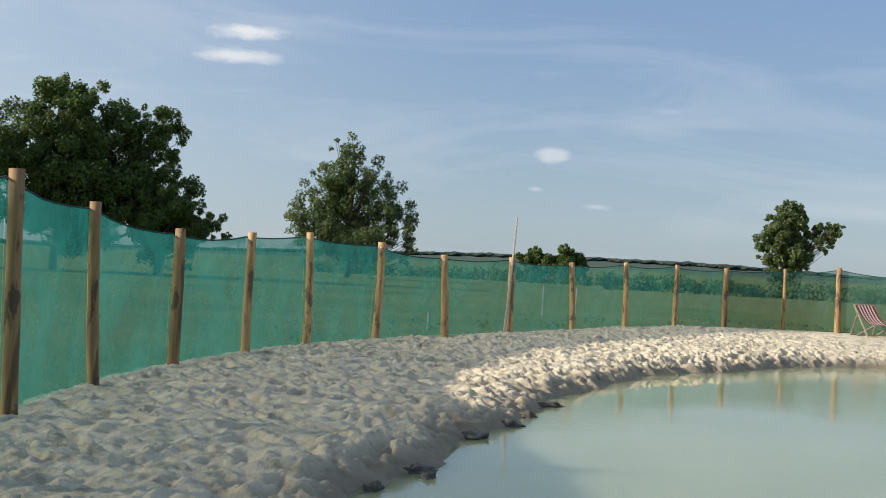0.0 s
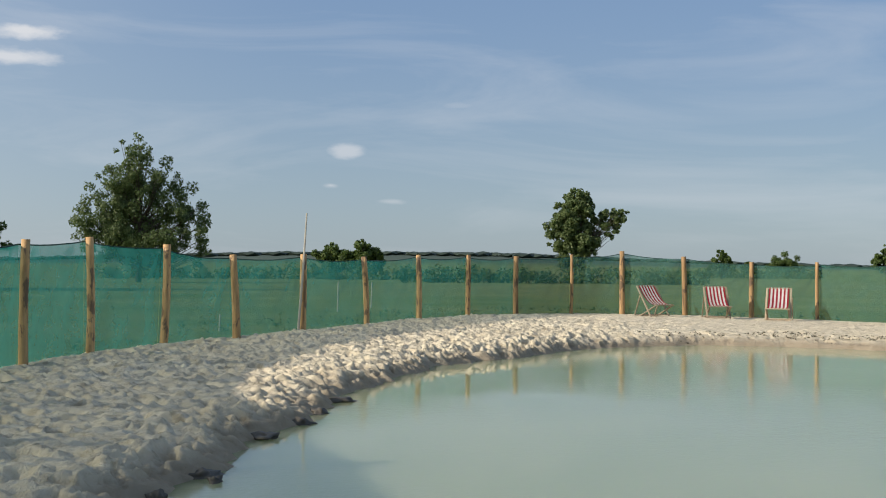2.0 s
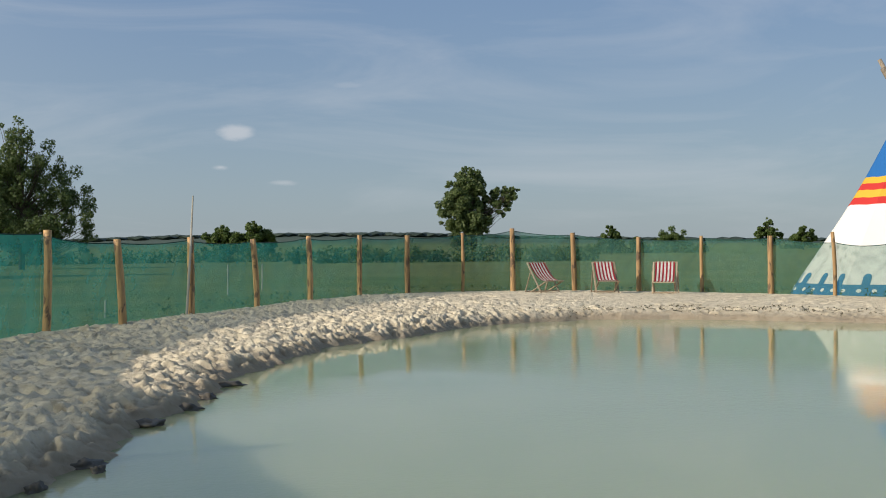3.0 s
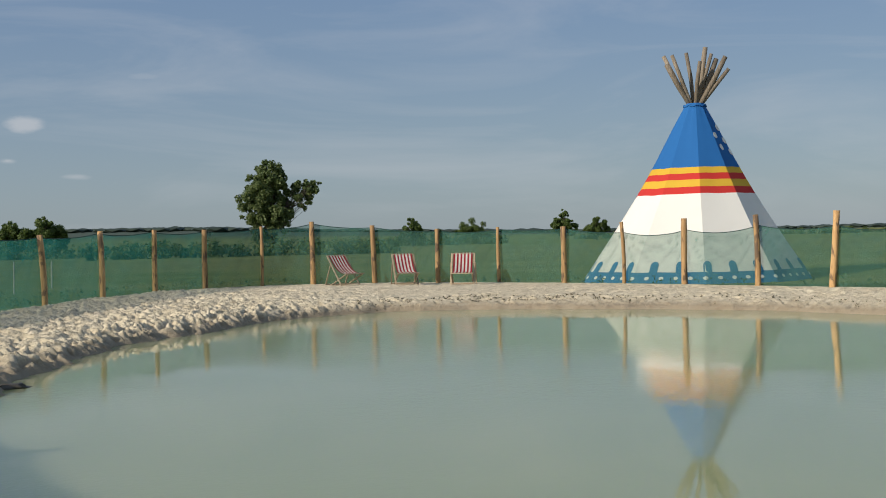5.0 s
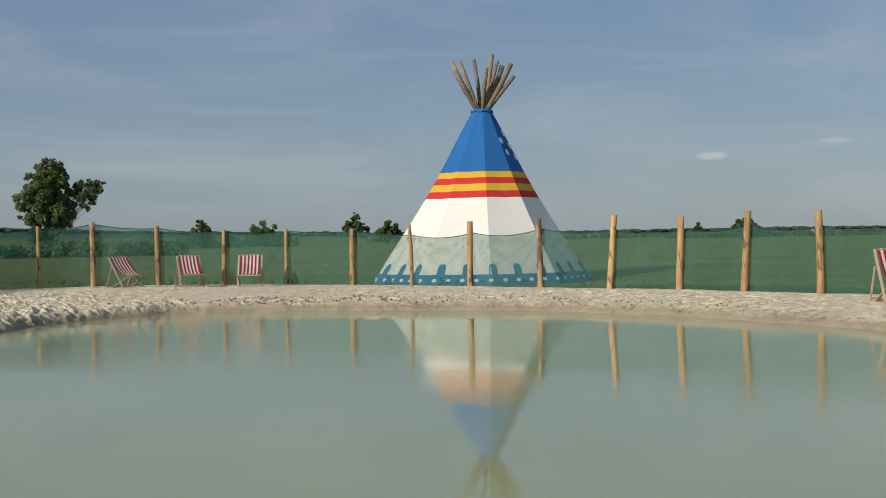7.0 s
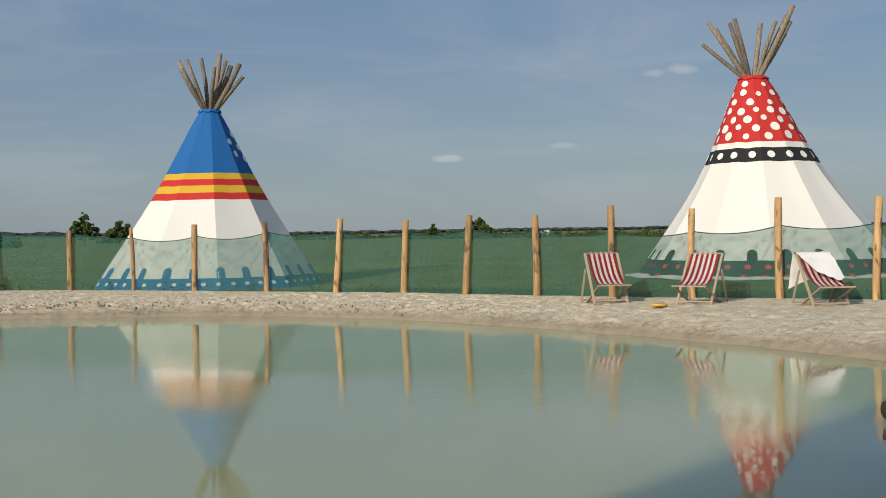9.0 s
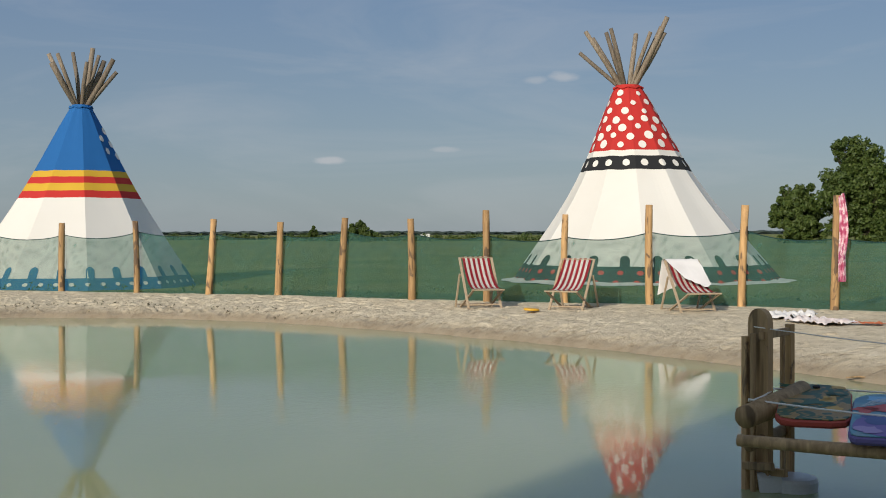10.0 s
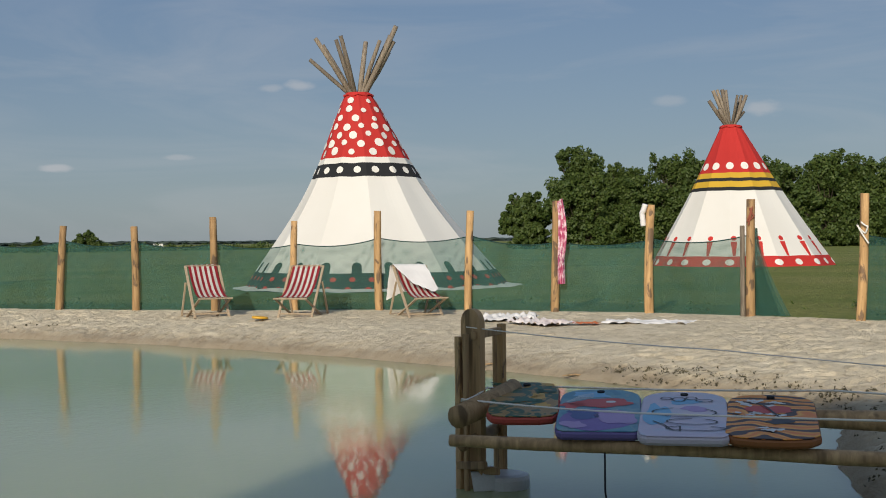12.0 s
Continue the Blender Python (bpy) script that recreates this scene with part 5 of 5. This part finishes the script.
# ---- small far and near details ----
def build_groundsheet():
    bm = bmesh.new()
    rows = [[bm.verts.new((math.cos(2 * math.pi * k / 48) * r, math.sin(2 * math.pi * k / 48) * r, z + 0.015 * math.sin(k * 2.1))) for k in range(48)] for r, z in ((3.45, 0.14), (3.66, 0.1), (3.9, 0.08))]
    for r0, r1 in zip(rows, rows[1:]):
        for k in range(48):
            bm.faces.new((r0[k], r0[(k + 1) % 48], r1[(k + 1) % 48], r1[k]))
    part("groundsheet", bm, M_WHITE, tipi_red, "white canvas skirt lying on the grass")


build_groundsheet()


def build_trailer():
    tr = thing("trailer", pose(*toward(-50.6, 235, 0.2), 0, 0, 40), "low white trailer far out on the meadow", "trailer")
    m = plain("white_sheet_metal", (0.7, 0.72, 0.7), 0.5)
    bm = bmesh.new()
    bar(bm, (-1.9, 0, 0.95), (1.9, 0, 0.95), 1.8, 0.7, (0, 0, 1), 0.05)
    part("body", bm, m, tr)
    for x in (-0.6, 0.6):
        for y in (-0.9, 0.9):
            bm = bmesh.new()
            tube(bm, [(x, y - 0.1, 0.34), (x, y + 0.1, 0.34)], 0.34, 14)
            part("wheel", bm, M_BLACK, tr)


build_trailer()


def bank_height(x, y):
    """Height of the sand at a place, by a ray straight down."""
    hit, place, _, _ = ground.ray_cast(Vector((x, y, 3.0)), Vector((0, 0, -1)))
    return place.z if hit else 0.2


def build_bank_tufts():
    """Dry dark tufts and crumbs of earth on the bank beside the jetty and along the far shore."""
    rng = random.Random(91)
    bm = bmesh.new()
    for _ in range(330):
        f = rng.random()
        edge = Vector((12.9, 4.2, 0)).lerp(Vector((11.3, 1.45, 0)), f) if rng.random() < 0.8 else Vector((11.3, 1.45, 0)).lerp(Vector((8.0, 0.85, 0)), f)
        out = Vector((0.55, -0.8, 0)) if edge.x < 11.3 else Vector((0.85, -0.5, 0))
        p = edge + out * abs(rng.gauss(0.3, 0.16))
        size = rng.uniform(0.01, 0.03) * (1.8 if rng.random() < 0.12 else 1)
        leaves(bm, Vector((p.x, p.y, bank_height(p.x, p.y) + size * 0.4)), size, 8, 0.012, rng)
    far = [Vector((7.75, 22.65, 0)), Vector((10.1, 22.55, 0)), Vector((11.95, 21.15, 0)), Vector((13.55, 19.4, 0)), Vector((14.7, 17.5, 0)), Vector((15.1, 13.5, 0))]
    for _ in range(330):
        k = rng.choice((0, 0, 1, 1, 1, 2, 2, 3, 4))
        edge = far[k].lerp(far[k + 1], rng.random())
        p = edge + (edge - Vector((CENTRE.x, CENTRE.y, 0))).normalized() * abs(rng.gauss(0.75, 0.25))
        size = rng.uniform(0.012, 0.03)
        leaves(bm, Vector((p.x, p.y, bank_height(p.x, p.y) + size * 0.4)), size, 8, 0.016, rng)
    return tagged(link_mesh("bank_tufts", bm, M_TUFT), "dry dark tufts along the sand bank", "weeds", kind="stuff")


build_bank_tufts()


def build_twigs():
    rng = random.Random(63)
    for k, (x, y) in enumerate(((13.75, 7.6), (14.3, 10.6), (13.6, 5.6), (14.2, 12.6), (13.1, 4.4))):
        z = bank_height(x, y)
        bm = bmesh.new()
        l = rng.uniform(0.12, 0.24)
        tube(bm, [(-l, 0, 0.01), (0, 0.02, 0.03), (l, -0.02, 0.012)], [0.008, 0.011, 0.006], 6)
        ob = link_mesh("twig", bm, M_DARKWOOD)
        ob.matrix_world = pose(x, y, z, 0, 0, rng.uniform(0, 180))
        tagged(ob, "short dark twig lying on the sand bank", "twig", "twigs on the bank")


build_twigs()
